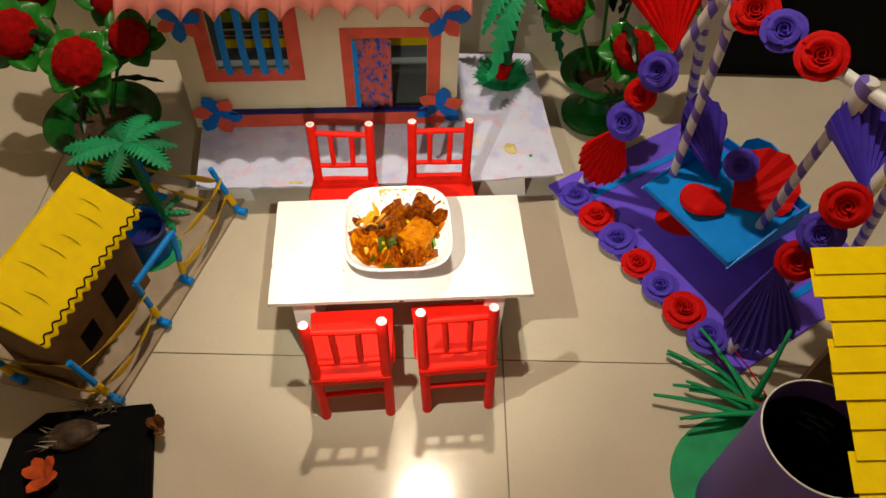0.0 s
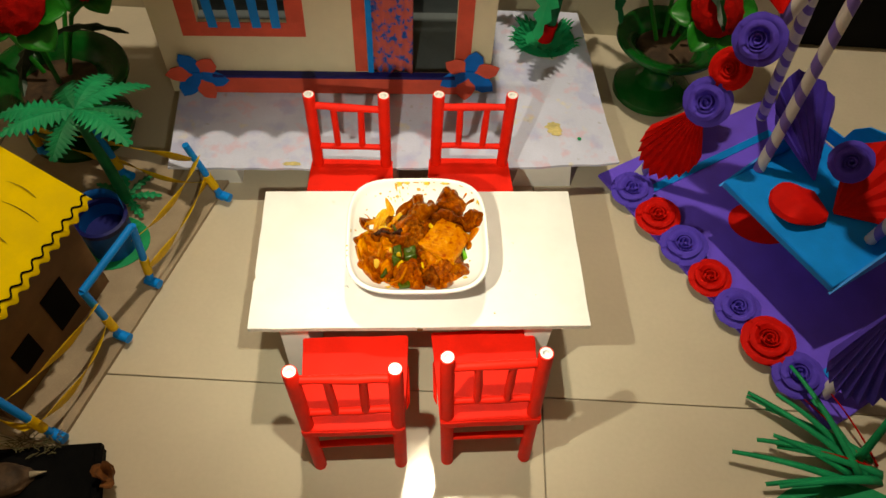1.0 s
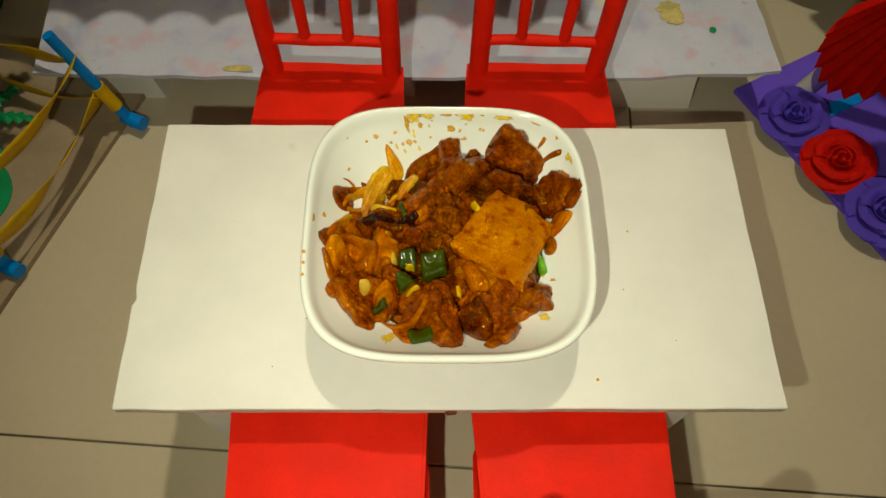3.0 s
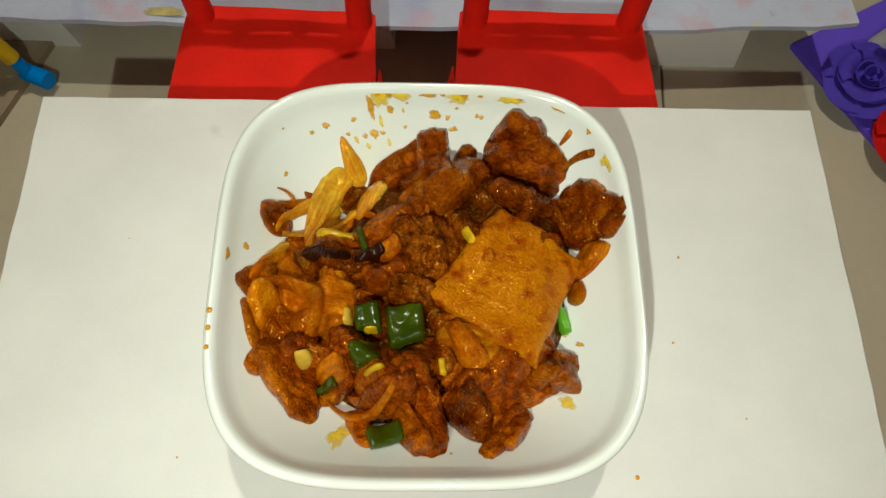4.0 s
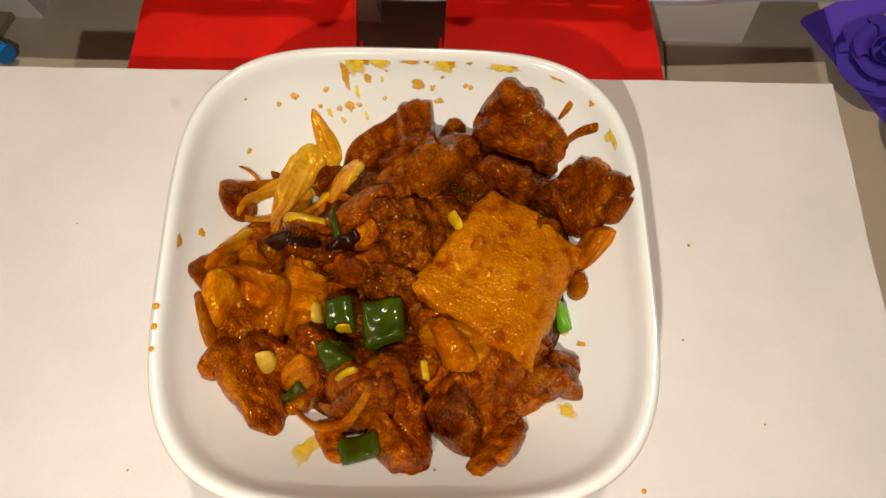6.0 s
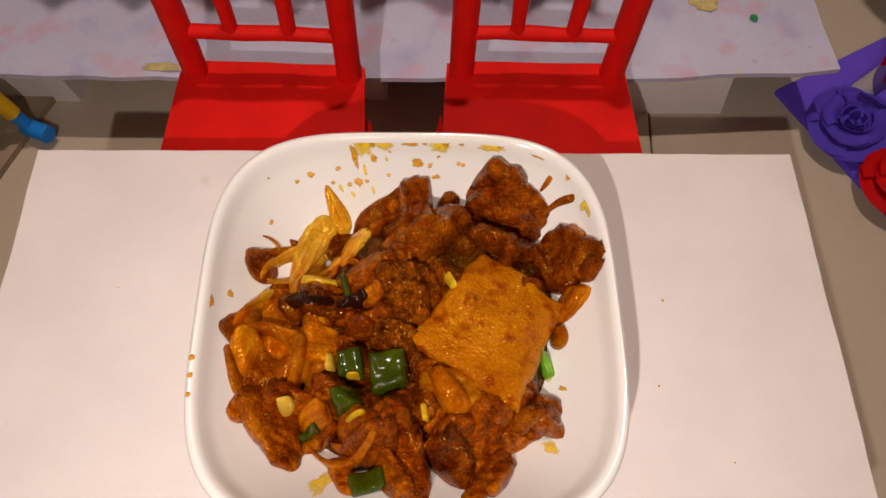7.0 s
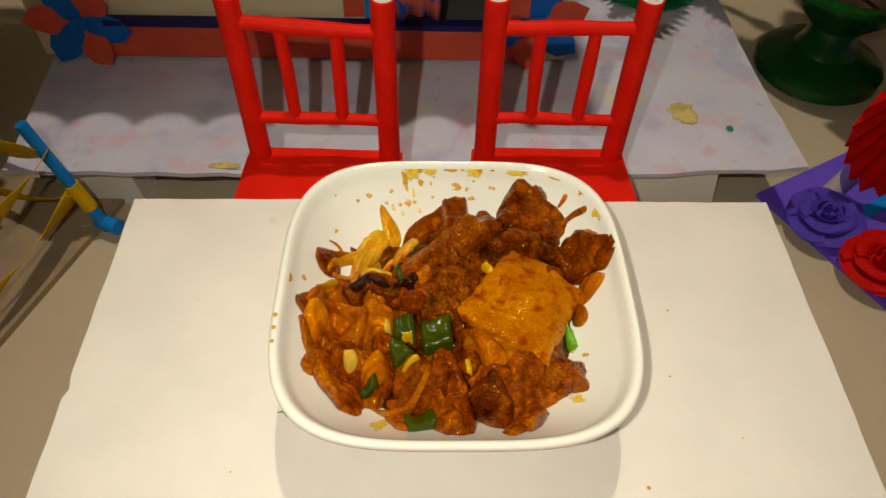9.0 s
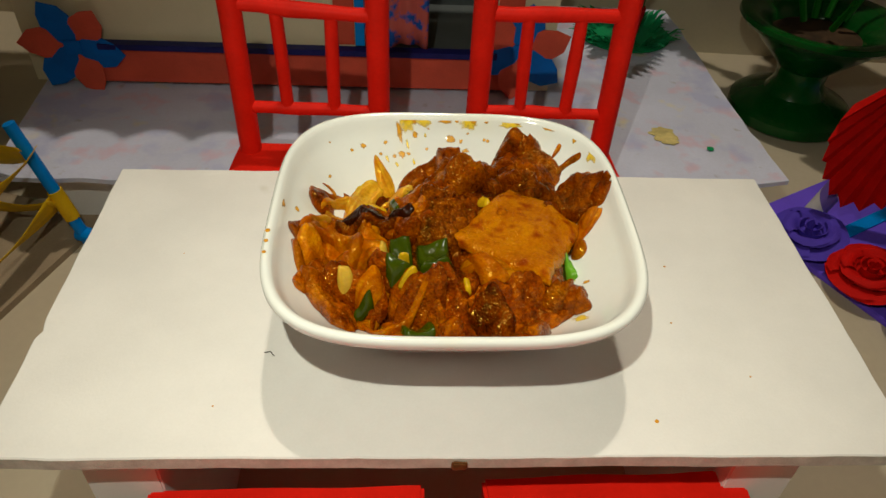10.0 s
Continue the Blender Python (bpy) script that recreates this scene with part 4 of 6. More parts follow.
lay("mushroom_piece", MUSH, -0.0365, -0.0040, 0.0110, 0.0055, 8, 0.0026, 0.7, sink=0.5)
lay("mushroom_piece", MUSH, -0.0248, -0.0043, 0.0117, 0.0047, 25, 0.0040, 0.5)
lay("pepper_chunk", PEPPER, -0.0278, 0.0029, 0.0123, 0.0028, -73, 0.0040, 0.5)
lay("egg_shred", EGG, -0.0379, 0.0066, 0.0166, 0.0043, -7, 0.0030, 0.4)
lay("pepper_chunk", PEPPER, -0.0245, -0.0274, 0.0101, 0.0103, 7, 0.0090, 0.3)
lay("pepper_chunk", PEPPER, -0.0112, -0.0294, 0.0145, 0.0150, 7, 0.0100, 0.25)
lay("pepper_chunk", PEPPER, -0.0250, -0.0403, 0.0106, 0.0093, 22, 0.0070, 0.4)
lay("pepper_chunk", PEPPER, -0.0176, -0.0663, 0.0134, 0.0087, 15, 0.0060, 0.4)
lay("green_stalk", SPRING, 0.0470, -0.0245, 0.0100, 0.0040, -78, 0.0050, 0.3)
lay("pepper_chunk", PEPPER, -0.0388, -0.0497, 0.0085, 0.0023, 21, 0.0040, 0.4)
lay("garlic_bit", GARLIC, -0.0458, -0.0414, 0.0064, 0.0050, 23, 0.0060, 0.9)
lay("garlic_bit", GARLIC, -0.0315, -0.0271, 0.0074, 0.0037, -87, 0.0040, 0.8)
lay("garlic_bit", EGG, -0.0232, -0.0317, 0.0051, 0.0015, 4, 0.0030, 0.8)
lay("egg_shred", EGG, -0.0211, -0.0464, 0.0069, 0.0022, 10, 0.0030, 0.6)
lay("egg_shred", EGG, 0.0016, -0.0440, 0.0068, 0.0030, -81, 0.0030, 0.7)
lay("egg_shred", EGG, 0.0111, 0.0040, 0.0085, 0.0033, -66, 0.0030, 0.6)


# ---- paper-covered platform with the house on it ----
HALF = math.pi / 2
SZ = 0.060
deck = root("paper_platform", (-0.03, 0.38, 0), "low board covered with stained white painted paper, on folded feet", "platform")
out = [(-0.341, 0.212), (-0.20, 0.2105), (-0.05, 0.213), (0.12, 0.2125), (0.289, 0.2225), (0.2835, 0.34), (0.281, 0.45), (0.277, 0.562), (0.10, 0.566), (-0.37, 0.566), (-0.352, 0.38)]
dk = plate(out, 0.004, Matrix.Translation((0, 0, SZ - 0.004)))
bmesh.ops.triangulate(dk, faces=dk.faces[:])
bmesh.ops.subdivide_edges(dk, edges=[e for e in dk.edges if e.calc_length() > 0.06], cuts=5, use_grid_fill=True)
for v in dk.verts:
    edge = max(0.0, 0.03 - min(abs(v.co.y - 0.214), abs(v.co.x - 0.284))) / 0.03
    v.co.z += 0.0012 * noise.noise(v.co * 22.0) + 0.0035 * edge * noise.noise(Vector((v.co.x * 40, v.co.y * 40, 4.0)))
part("paper_cover", dk, SHEET, deck)
for x0, x1, y0 in ((-0.305, -0.262, 0.232), (0.150, 0.222, 0.226), (-0.045, -0.033, 0.236), (0.235, 0.262, 0.50), (-0.33, -0.27, 0.50)):
    ft = plate([(x0 - 0.008, 0), (x1 + 0.008, 0), (x1, SZ - 0.0045), (x0, SZ - 0.0045)], 0.03, Matrix.Translation((0, y0 + 0.034, 0)) @ Matrix.Rotation(radians(90), 4, "X"))
    part("folded_foot", ft, FOAM, deck)
for x, y, sx, sy, sd in ((0.203, 0.290, 0.011, 0.012, 1), (0.206, 0.281, 0.008, 0.007, 2), (-0.107, 0.2190, 0.016, 0.0045, 3), (-0.172, 0.2185, 0.012, 0.0035, 5), (0.238, 0.268, 0.0028, 0.0032, 4)):
    ring = [(sx * math.cos(a) * (1 + 0.5 * noise.noise(Vector((2.4 * math.cos(a), 2.4 * math.sin(a), sd)))), sy * math.sin(a) * (1 + 0.2 * noise.noise(Vector((2.4 * math.cos(a), 2.4 * math.sin(a), sd))))) for a in [k * math.pi / 24 for k in range(48)]]
    part("paint_patch", plate(ring, 0.0003, Matrix.Translation((x, y, SZ + 0.0006 + 0.0002 * sd))), YSTAIN if sd != 4 else GPAP, deck, "dried patch of yellow paint" if sd != 4 else "dried fleck of green paint")

HY = 0.362
HX0, HX1, HB, HT = -0.358, 0.110, SZ + 0.0015, 0.345
house = root("card_house", (-0.124, HY, SZ), "cream cardboard house with coral frames and pink scalloped roof", "model house")
WIN, DOOR = (-0.295, -0.175, 0.187, 0.318), (-0.069, 0.056, HB + 0.035, 0.247)
part("wall", pierced(HX0, HX1, HB, HT, [WIN, DOOR], HY, HY + 0.006), CREAM, house, smooth=False)
part("wall", box((HX0, HY + 0.0062, HB), (HX0 + 0.006, 0.560, HT)), CREAM, house)
part("wall", box((HX1 - 0.006, HY + 0.0062, HB), (HX1, 0.560, HT)), CREAM, house)
part("wall", box((HX0 + 0.0062, 0.553, HB), (HX1 - 0.0062, 0.559, HT)), PRINT, house, "wall of printed grey carton")
for y, z0, z1, mm in ((0.552, 0.092, 0.112, YELLOW), (0.5518, 0.118, 0.121, CARDP), (0.5516, 0.150, 0.174, LIME), (0.5515, 0.181, 0.192, RED), (0.5517, 0.131, 0.134, CARDP)):
    part("printed_band", box((HX0 + 0.03, y, z0), (HX1 - 0.02, y + 0.0008, z1)), mm, house)




def frame_strip(name, x0, x1, z0, z1, material, parent, y=HY - 0.0016, d=0.0014, sd=0.0):
    return part(name, uneven(box((x0, y, z0), (x1, y + d, z1), 0.0002, seg=1), 0.0005, 30, sd), material, parent)


win = frame_strip("window_frame", -0.3195, -0.152, 0.164, 0.187, CORAL, house)
frame_strip("frame_side", -0.3195, -0.296, 0.1872, 0.335, CORAL, win, sd=1)
frame_strip("frame_side", -0.1755, -0.152, 0.1872, 0.335, CORAL, win, sd=2)
frame_strip("frame_top", -0.2958, -0.1757, 0.318, 0.335, CORAL, win, sd=3)
for i, x in enumerate((-0.276, -0.2455, -0.2165, -0.190)):
    bar = box((x - 0.0060, HY - 0.0034, 0.180), (x + 0.0060, HY - 0.0022, 0.322))
    bmesh.ops.subdivide_edges(bar, edges=[e for e in bar.edges if e.calc_length() > 0.1], cuts=12, use_grid_fill=True)
    for v in bar.verts:
        v.co.x += 0.0035 * noise.noise(Vector((v.co.z * 18, i * 3.1, 0.5)))
        v.co.y -= 0.0015 * abs(noise.noise(Vector((v.co.z * 14, i * 2.1, 4.5))))
    part("window_bar", bar, BLUE, win, "blue paper bar, slightly bent")
dr = frame_strip("door_frame", -0.087, 0.079, 0.2475, 0.267, CORAL, house, sd=4)
frame_strip("frame_side", -0.087, -0.0695, 0.104, 0.2473, CORAL, dr, sd=5)
frame_strip("frame_side", 0.0565, 0.079, 0.104, 0.2473, CORAL, dr, sd=6)
cur = bmesh.new()
bmesh.ops.create_grid(cur, x_segments=28, y_segments=8, size=0.5)
for v in cur.verts:
    u, w = v.co.x, v.co.y
    v.co = Vector((-0.033 + u * 0.057, HY - 0.0008 + 0.0022 * math.sin(u * 24), 0.1755 + w * 0.143 + 0.002 * math.sin(u * 9)))
# added sheet over the white paper; its dark colour stands for indoor shade
part("inside_shade_sheet", box((HX0 + 0.0065, HY + 0.0066, HB), (HX1 - 0.0065, 0.5526, HB + 0.0012)), PRINT, house, "added grey sheet standing in for the shade inside the house")
part("curtain", cur, FLORAL, house, "coral curtain with blue flower pattern").modifiers.new("thick", "SOLIDIFY").thickness = 0.0008
frame_strip("curtain_edge", -0.0685, -0.0605, 0.105, 0.2465, BLUE, house, y=HY - 0.0055, d=0.001, sd=7)
part("base_band", uneven(box((HX0 + 0.055, HY - 0.006, HB + 0.003), (HX1 - 0.030, HY - 0.0002, HB + 0.035), 0.0005), 0.0010, 14), CORAL, house, "coral paper band")
part("step_edge", uneven(box((-0.292, HY - 0.0105, HB + 0.0352), (0.058, HY - 0.0002, HB + 0.0405), 0.0005), 0.0016, 12, 3), NAVY, house, "navy blue paper edging")


def paper_flower(parent, x, y, z, r, turn, tilt=90):
    m0 = pose(x, y, z, tilt, 0, 0)
    fl = None
    for k in range(6):
        a = turn + 60 * k
        o = [(0.08 * r, -0.12 * r), (0.30 * r, -0.27 * r), (0.60 * r, -0.36 * r), (0.86 * r, -0.28 * r), (1.08 * r, 0.02 * r), (0.86 * r, 0.22 * r), (0.58 * r, 0.32 * r), (0.28 * r, 0.26 * r), (0.08 * r, 0.12 * r)]
        p = plate(o, 0.0008, m0 @ Matrix.Rotation(radians(a), 4, "Z") @ Matrix.Translation((0, 0, 0.0012 * (k % 2) + 0.0006)) @ Matrix.Rotation(radians(-6 if k % 2 else -10), 4, "Y"))
        ob = part("petal", p, FLOWERB if k % 2 else CORAL, fl or parent)
        if fl is None:
            ob.name = "paper_flower"
            ob["label"] = "six-petalled coral and blue paper flower"
            fl = ob
    part("flower_centre", plate([(-0.17 * r, -0.15 * r), (0.17 * r, -0.15 * r), (0.17 * r, 0.15 * r), (-0.17 * r, 0.15 * r)], 0.001, m0 @ Matrix.Translation((0, 0, 0.004))), FLOWERB, fl)


paper_flower(house, -0.314, HY - 0.004, 0.098, 0.042, 52)
paper_flower(house, 0.079, HY - 0.004, 0.104, 0.043, 22)
paper_flower(house, -0.333, HY - 0.004, 0.288, 0.036, 80)
paper_flower(house, 0.084, HY - 0.004, 0.292, 0.040, 60)

# scalloped crepe roof
rf = bmesh.new()
RX0, RX1, NS = -0.405, 0.120, 11
cols, rws = NS * 12, 10
gridv = []
for i in range(cols + 1):
    u = i / cols
    x = RX0 + (RX1 - RX0) * u
    dip = 1 - abs(math.sin(math.pi * NS * u)) ** 0.8
    line = []
    for j in range(rws + 1):
        w = j / rws
        y = 0.315 + 0.186 * w
        z = 0.352 + 0.103 * w + 0.0025 * noise.noise(Vector((x * 30, w * 5, 1)))
        if j == 0:
            y, z = 0.3060 - 0.016 * dip, 0.3440 - 0.014 * dip + 0.003 * noise.noise(Vector((x * 14, 0, 3)))
        line.append(rf.verts.new((x, y, z)))
    gridv.append(line)
for i in range(cols):
    for j in range(rws):
        rf.faces.new((gridv[i][j], gridv[i + 1][j], gridv[i + 1][j + 1], gridv[i][j + 1]))
roof = part("roof", rf, PINK, house, "pink crepe-paper roof with a scalloped edge")
roof.modifiers.new("thick", "SOLIDIFY").thickness = 0.0012
part("roof_back", plate([(RX0, 0), (RX1, 0), (RX1, 0.036), (RX0, 0.036)], 0.002, Matrix.Translation((0, 0.5025, 0.4555)) @ Matrix.Rotation(radians(-58), 4, "X")), PINK, house)


# ---- paper palms ----
def frond(length, width, droop, material_side=1, teeth=9):
    """A paper palm leaf, cut with teeth down both edges, folded along its rib and drooping."""
    bm = bmesh.new()
    mids, left, right = [], [], []
    n = teeth * 2
    for i in range(n + 1):
        u = i / n
        w = width * (math.sin(math.pi * min(1.0, 0.08 + 0.92 * u)) ** 0.6) * (1.0 if i % 2 else 0.48) if 0 < i < n else 0.1 * width
        x, z = length * u, length * (0.25 * u - droop * u * u)
        mids.append(bm.verts.new((x, 0, z + 0.002)))
        back = 0.35 * w
        left.append(bm.verts.new((x + back, w, z - 0.25 * w)))
        right.append(bm.verts.new((x + back, -w, z - 0.25 * w)))
    for i in range(n):
        bm.faces.new((mids[i], mids[i + 1], left[i + 1], left[i]))
        bm.faces.new((mids[i], right[i], right[i + 1], mids[i + 1]))
    return bm


def palm(place, trunk, height, lean, fronds, length, label, seed, band=None, droop=(0.5, 0.85), broad=0.17):
    rnd = random.Random(seed)
    ob = root("paper_palm", place, label, "paper tree")
    x, y, z = place
    pts = [(x + lean[0] * k / 6 + 0.002 * math.sin(k), y + lean[1] * k / 6, z + height * k / 6) for k in range(7)]
    part("trunk", uneven(sweep(pts, [trunk * (1.25 - 0.07 * k) for k in range(7)], 12), 0.0012, 60, seed), GPAPD, ob)
    if band:
        part("trunk_foot", uneven(sweep([pts[0], [(a + b) / 2 for a, b in zip(pts[0], pts[1])], pts[1]], trunk * 1.55, 12), 0.001, 60, seed), band, ob, "red paper foot")
    for k in range(fronds):
        a = 360 * k / fronds + rnd.uniform(-16, 16)
        L = length * rnd.uniform(0.82, 1.12)
        fm = Matrix.Translation(pts[-1]) @ Euler((radians(rnd.uniform(-15, 15)), radians(rnd.uniform(-25, 8)), radians(a))).to_matrix().to_4x4()
        f = part("frond", frond(L, L * broad, rnd.uniform(*droop), teeth=11), GPAP if k % 3 else GPAPD, ob, "", fm, smooth=False)
        f.modifiers.new("thick", "SOLIDIFY").thickness = 0.0005
    return ob, pts[-1]


palm((0.211, 0.488, SZ + 0.002), 0.0085, 0.200, (0.020, 0.004), 7, 0.100, "green paper palm with red foot on the white platform", 3, REDP, (1.0, 1.5), 0.24)
grass = root("paper_grass_mat", (0.211, 0.488, SZ), "round green paper mat with fringed grass edge", "paper grass")
part("mat", plate([(0.211 + 0.050 * math.cos(k * math.pi / 18), 0.490 + 0.046 * math.sin(k * math.pi / 18)) for k in range(36)], 0.0012, Matrix.Translation((0, 0, SZ + 0.0022))), GPAP, grass)
fr = bmesh.new()
rnd = random.Random(8)
for k in range(90):
    a = rnd.uniform(0, 2 * math.pi)
    r0, L = rnd.uniform(0.026, 0.048), rnd.uniform(0.010, 0.020)
    p = Vector((0.211 + r0 * math.cos(a), 0.490 + r0 * 0.92 * math.sin(a), SZ + 0.003))
    d = Vector((math.cos(a), math.sin(a), 0))
    s = Vector((-d.y, d.x, 0)) * 0.0030
    up = Vector((0, 0, rnd.uniform(0.2, 0.9) * L))
    q = [fr.verts.new(v) for v in (p - s, p + s, p + s * 0.7 + 0.6 * d * L + up * 0.9, p - s * 0.7 + 0.6 * d * L + up * 0.9)]
    fr.faces.new(q)
    fr.faces.new((q[3], q[2], fr.verts.new(p + d * L + up)))
tagged(part("grass_fringe", fr, GPAP, grass, "green cut paper blades", smooth=False), kind="stuff").modifiers.new("thick", "SOLIDIFY").thickness = 0.0003


# ---- yellow-roofed hut on its fenced cardboard yard ----
yard = root("hut_yard", (-0.43, 0.06, 0), "tan cardboard yard with blue fence posts and mustard ribbons", "model yard")
part("yard_board", uneven(plate([(-0.272, 0.238), (-0.413, -0.163), (-0.68, -0.08), (-0.55, 0.31), (-0.36, 0.262)], 0.006), 0.0012, 9), CARDP, yard)
YB = 0.0062
POSTS = [((-0.276, 0.202, YB), (-0.304, 0.206, 0.112)), ((-0.347, 0.058, YB), (-0.340, 0.066, 0.122)), ((-0.369, -0.021, YB), (-0.384, -0.014, 0.104)), ((-0.414, -0.148, YB), (-0.442, -0.144, 0.112)), ((-0.420, 0.242, YB), (-0.432, 0.243, 0.098)), ((-0.560, -0.108, YB), (-0.575, -0.104, 0.10)), ((-0.545, 0.285, YB), (-0.552, 0.287, 0.10))]
for a, b in POSTS:
    p = rod("fence_post", a, b, 0.0046, BLUE, yard, "rolled blue paper post")
    d = (Vector(b) - Vector(a)).normalized()
    rod("ribbon_wrap", Vector(a).lerp(Vector(b), 0.22), Vector(a).lerp(Vector(b), 0.46), 0.0058, MUSTARD, p, "mustard ribbon wound round the post")
    foot = Vector(a) + Vector((0, 0, 0.0062))
    rod("post_foot", foot - Vector((0.006, -0.003, 0)), foot + Vector((0.012, -0.005, 0)), 0.0064, BLUE, p)
rod("gate_beam", POSTS[1][1], POSTS[2][1], 0.0046, BLUE, yard, "blue paper gate beam")


def ribbon(p, q, sag, width, seed):
    bm = bmesh.new()
    n = 22
    P, Q = Vector(p), Vector(q)
    side = (Q - P).cross(Vector((0, 0, 1))).normalized()
    rows = []
    for k in range(n + 1):
        u = k / n
        c = P.lerp(Q, u) + Vector((0, 0, -sag * 4 * u * (1 - u))) + side * 0.006 * math.sin(3.1 * u + seed)
        tw = -0.45 + 0.3 * math.sin(2.4 * u * math.pi + seed)
        w = width * (0.42 + 0.16 * abs(math.cos(math.pi * u)))
        up = Vector((0, 0, 1)) * math.cos(tw) + side * math.sin(tw)
        rows.append([bm.verts.new(c + up * w * s) for s in (-1, -0.33, 0.33, 1)])
    for a, b in zip(rows, rows[1:]):
        for k in range(3):
            bm.faces.new((a[k], b[k], b[k + 1], a[k + 1]))
    return bm


for i, (a, b) in enumerate(((0, 1), (2, 3), (0, 4), (3, 5), (4, 6))):
    for lvl in (0.78, 0.36):
        p, q = [Vector(POSTS[k][0]).lerp(Vector(POSTS[k][1]), lvl) for k in (a, b)]
        part("ribbon_rail", ribbon(p, q, 0.010 + 0.004 * (i % 2), 0.0180, i + lvl * 5), MUSTARD, yard, "sagging mustard paper ribbon").modifiers.new("thick", "SOLIDIFY").thickness = 0.0004

hut = root("cardboard_hut", (-0.50, 0.0, YB), "small brown cardboard hut with bright yellow roof", "model hut")
E0, E1 = Vector((-0.447, -0.154, 0.168)), Vector((-0.371, 0.070, 0.168))
ea = (E1 - E0).normalized()
pn = Vector((-ea.y, ea.x, 0)).normalized()
RIDGE_IN, RIDGE_UP = 0.090, 0.056
length = (E1 - E0).length
HM = Matrix(((ea.x, pn.x, 0, E0.x), (ea.y, pn.y, 0, E0.y), (0, 0, 1, 0), (0, 0, 0, 1)))  # local x along the eave, y towards the ridge
EZ = 0.167


def roof_side(sign):
    bm = bmesh.new()
    nx, ny = 90, 10
    rows = []
    for i in range(nx + 1):
        u = i / nx
        line = []
        for j in range(ny + 1):
            w = j / ny
            wav = 0.0024 * math.sin(2 * math.pi * 13 * u) if j == 0 else 0.0
            y = w * RIDGE_IN - wav if sign > 0 else RIDGE_IN + 0.034 * (1 - w)
            z = (EZ if sign > 0 else EZ - 0.020) + (RIDGE_UP if sign > 0 else RIDGE_UP + 0.020) * w - 0.7 * wav + 0.0012 * noise.noise(Vector((u * 6, w * 3, 2)))
            line.append(bm.verts.new((u * length, y, z)))
        rows.append(line)
    for a, b in zip(rows, rows[1:]):
        for j in range(ny):
            bm.faces.new((a[j], b[j], b[j + 1], a[j + 1]))
    return bm


for s in (1, -1):
    part("roof", roof_side(s), YELLOW, hut, "bright yellow foam roof with a wavy eave", HM).modifiers.new("thick", "SOLIDIFY").thickness = 0.0022
eave = [(u / 160 * length, 0.0062 - 0.0024 * math.sin(2 * math.pi * 13 * u / 160)) for u in range(161)]
ln = sweep([(x, y, EZ + RIDGE_UP * y / RIDGE_IN + 0.0016) for x, y in eave], 0.0011, 6)
part("eave_line", ln, INK, hut, "black marker line along the eave", HM)
rnd = random.Random(12)
for k in range(7):
    u0, w0 = 0.10 + 0.13 * k + rnd.uniform(-0.02, 0.02), rnd.uniform(0.25, 0.5)
    L = rnd.uniform(0.25, 0.42)
    pts = [((u0 + 0.012 * math.sin(3 * t)) * length, (w0 + L * t) * RIDGE_IN, EZ + RIDGE_UP * (w0 + L * t) + 0.0016) for t in [q / 6 for q in range(7)]]
    part("marker_stroke", sweep(pts, [0.0001, 0.0004, 0.0005, 0.0005, 0.0004, 0.0003, 0.0001], 6), STROKE, hut, "thin brown pencil stroke", HM)
wy0, wy1, wx0, wx1 = 0.028, RIDGE_IN + 0.024, 0.018, length - 0.018
part("hut_wall", box((wx0, wy0, YB), (wx1, wy0 + 0.003, EZ + 0.010)), CARDB, hut, "", HM)
part("hut_wall", box((wx0, wy1 - 0.003, YB), (wx1, wy1, EZ - 0.004)), CARDB, hut, "", HM)
for x in (wx0, wx1 - 0.003):
    gable = plate([(wy0 + 0.0032, YB), (wy1 - 0.0032, YB), (wy1 - 0.0032, EZ - 0.004), (RIDGE_IN, EZ + RIDGE_UP - 0.004), (wy0 + 0.0032, EZ + 0.010)], 0.003, Matrix(((0, 0, 1, x), (1, 0, 0, 0), (0, 1, 0, 0), (0, 0, 0, 1))))
    part("hut_wall", gable, CARDB, hut, "", HM)
for x0, x1, z0, z1 in ((0.128, 0.166, 0.030, 0.096), (0.064, 0.096, 0.038, 0.080)):
    part("window", box((x0, wy0 - 0.0012, z0), (x1, wy0 - 0.0002, z1)), INK, hut, "black paper window", HM)

well = root("blue_well", (-0.408, 0.120, YB), "round blue paper well on a green mat", "model well")
part("mat", plate([(-0.413 + 0.050 * math.cos(k * math.pi / 16), 0.124 + 0.045 * math.sin(k * math.pi / 16)) for k in range(32)], 0.0012, Matrix.Translation((0, 0, YB))), GPAP, well)
part("wall", lathe([(0.030, 0.0), (0.031, 0.03), (0.032, 0.058), (0.029, 0.058), (0.028, 0.03), (0.028, 0.004), (0, 0.004)], 30, (-0.409, 0.122, YB + 0.0013)), BLUEP, well)
part("rim", lathe([(0.0335, 0.052), (0.0345, 0.060), (0.031, 0.062), (0.0285, 0.059), (0.0285, 0.052)], 30, (-0.409, 0.122, YB + 0.0013)), NAVY, well)
part("water", lathe([(0, 0.030), (0.0278, 0.030)], 24, (-0.409, 0.122, YB + 0.0013)), NAVY, well, "dark blue paper water")
hood = bmesh.new()
rows = []
for i in range(15):
    a = math.pi * (0.10 + 0.80 * i / 14)
    rows.append([hood.verts.new((-0.409 + 0.0315 * math.cos(a), 0.122 + 0.0315 * math.sin(a), YB + z)) for z in (0.055, 0.080)])
for p, q in zip(rows, rows[1:]):
    hood.faces.new((p[0], q[0], q[1], p[1]))
part("hood", hood, BLUEP, well, "curved blue paper hood").modifiers.new("thick", "SOLIDIFY").thickness = 0.0008
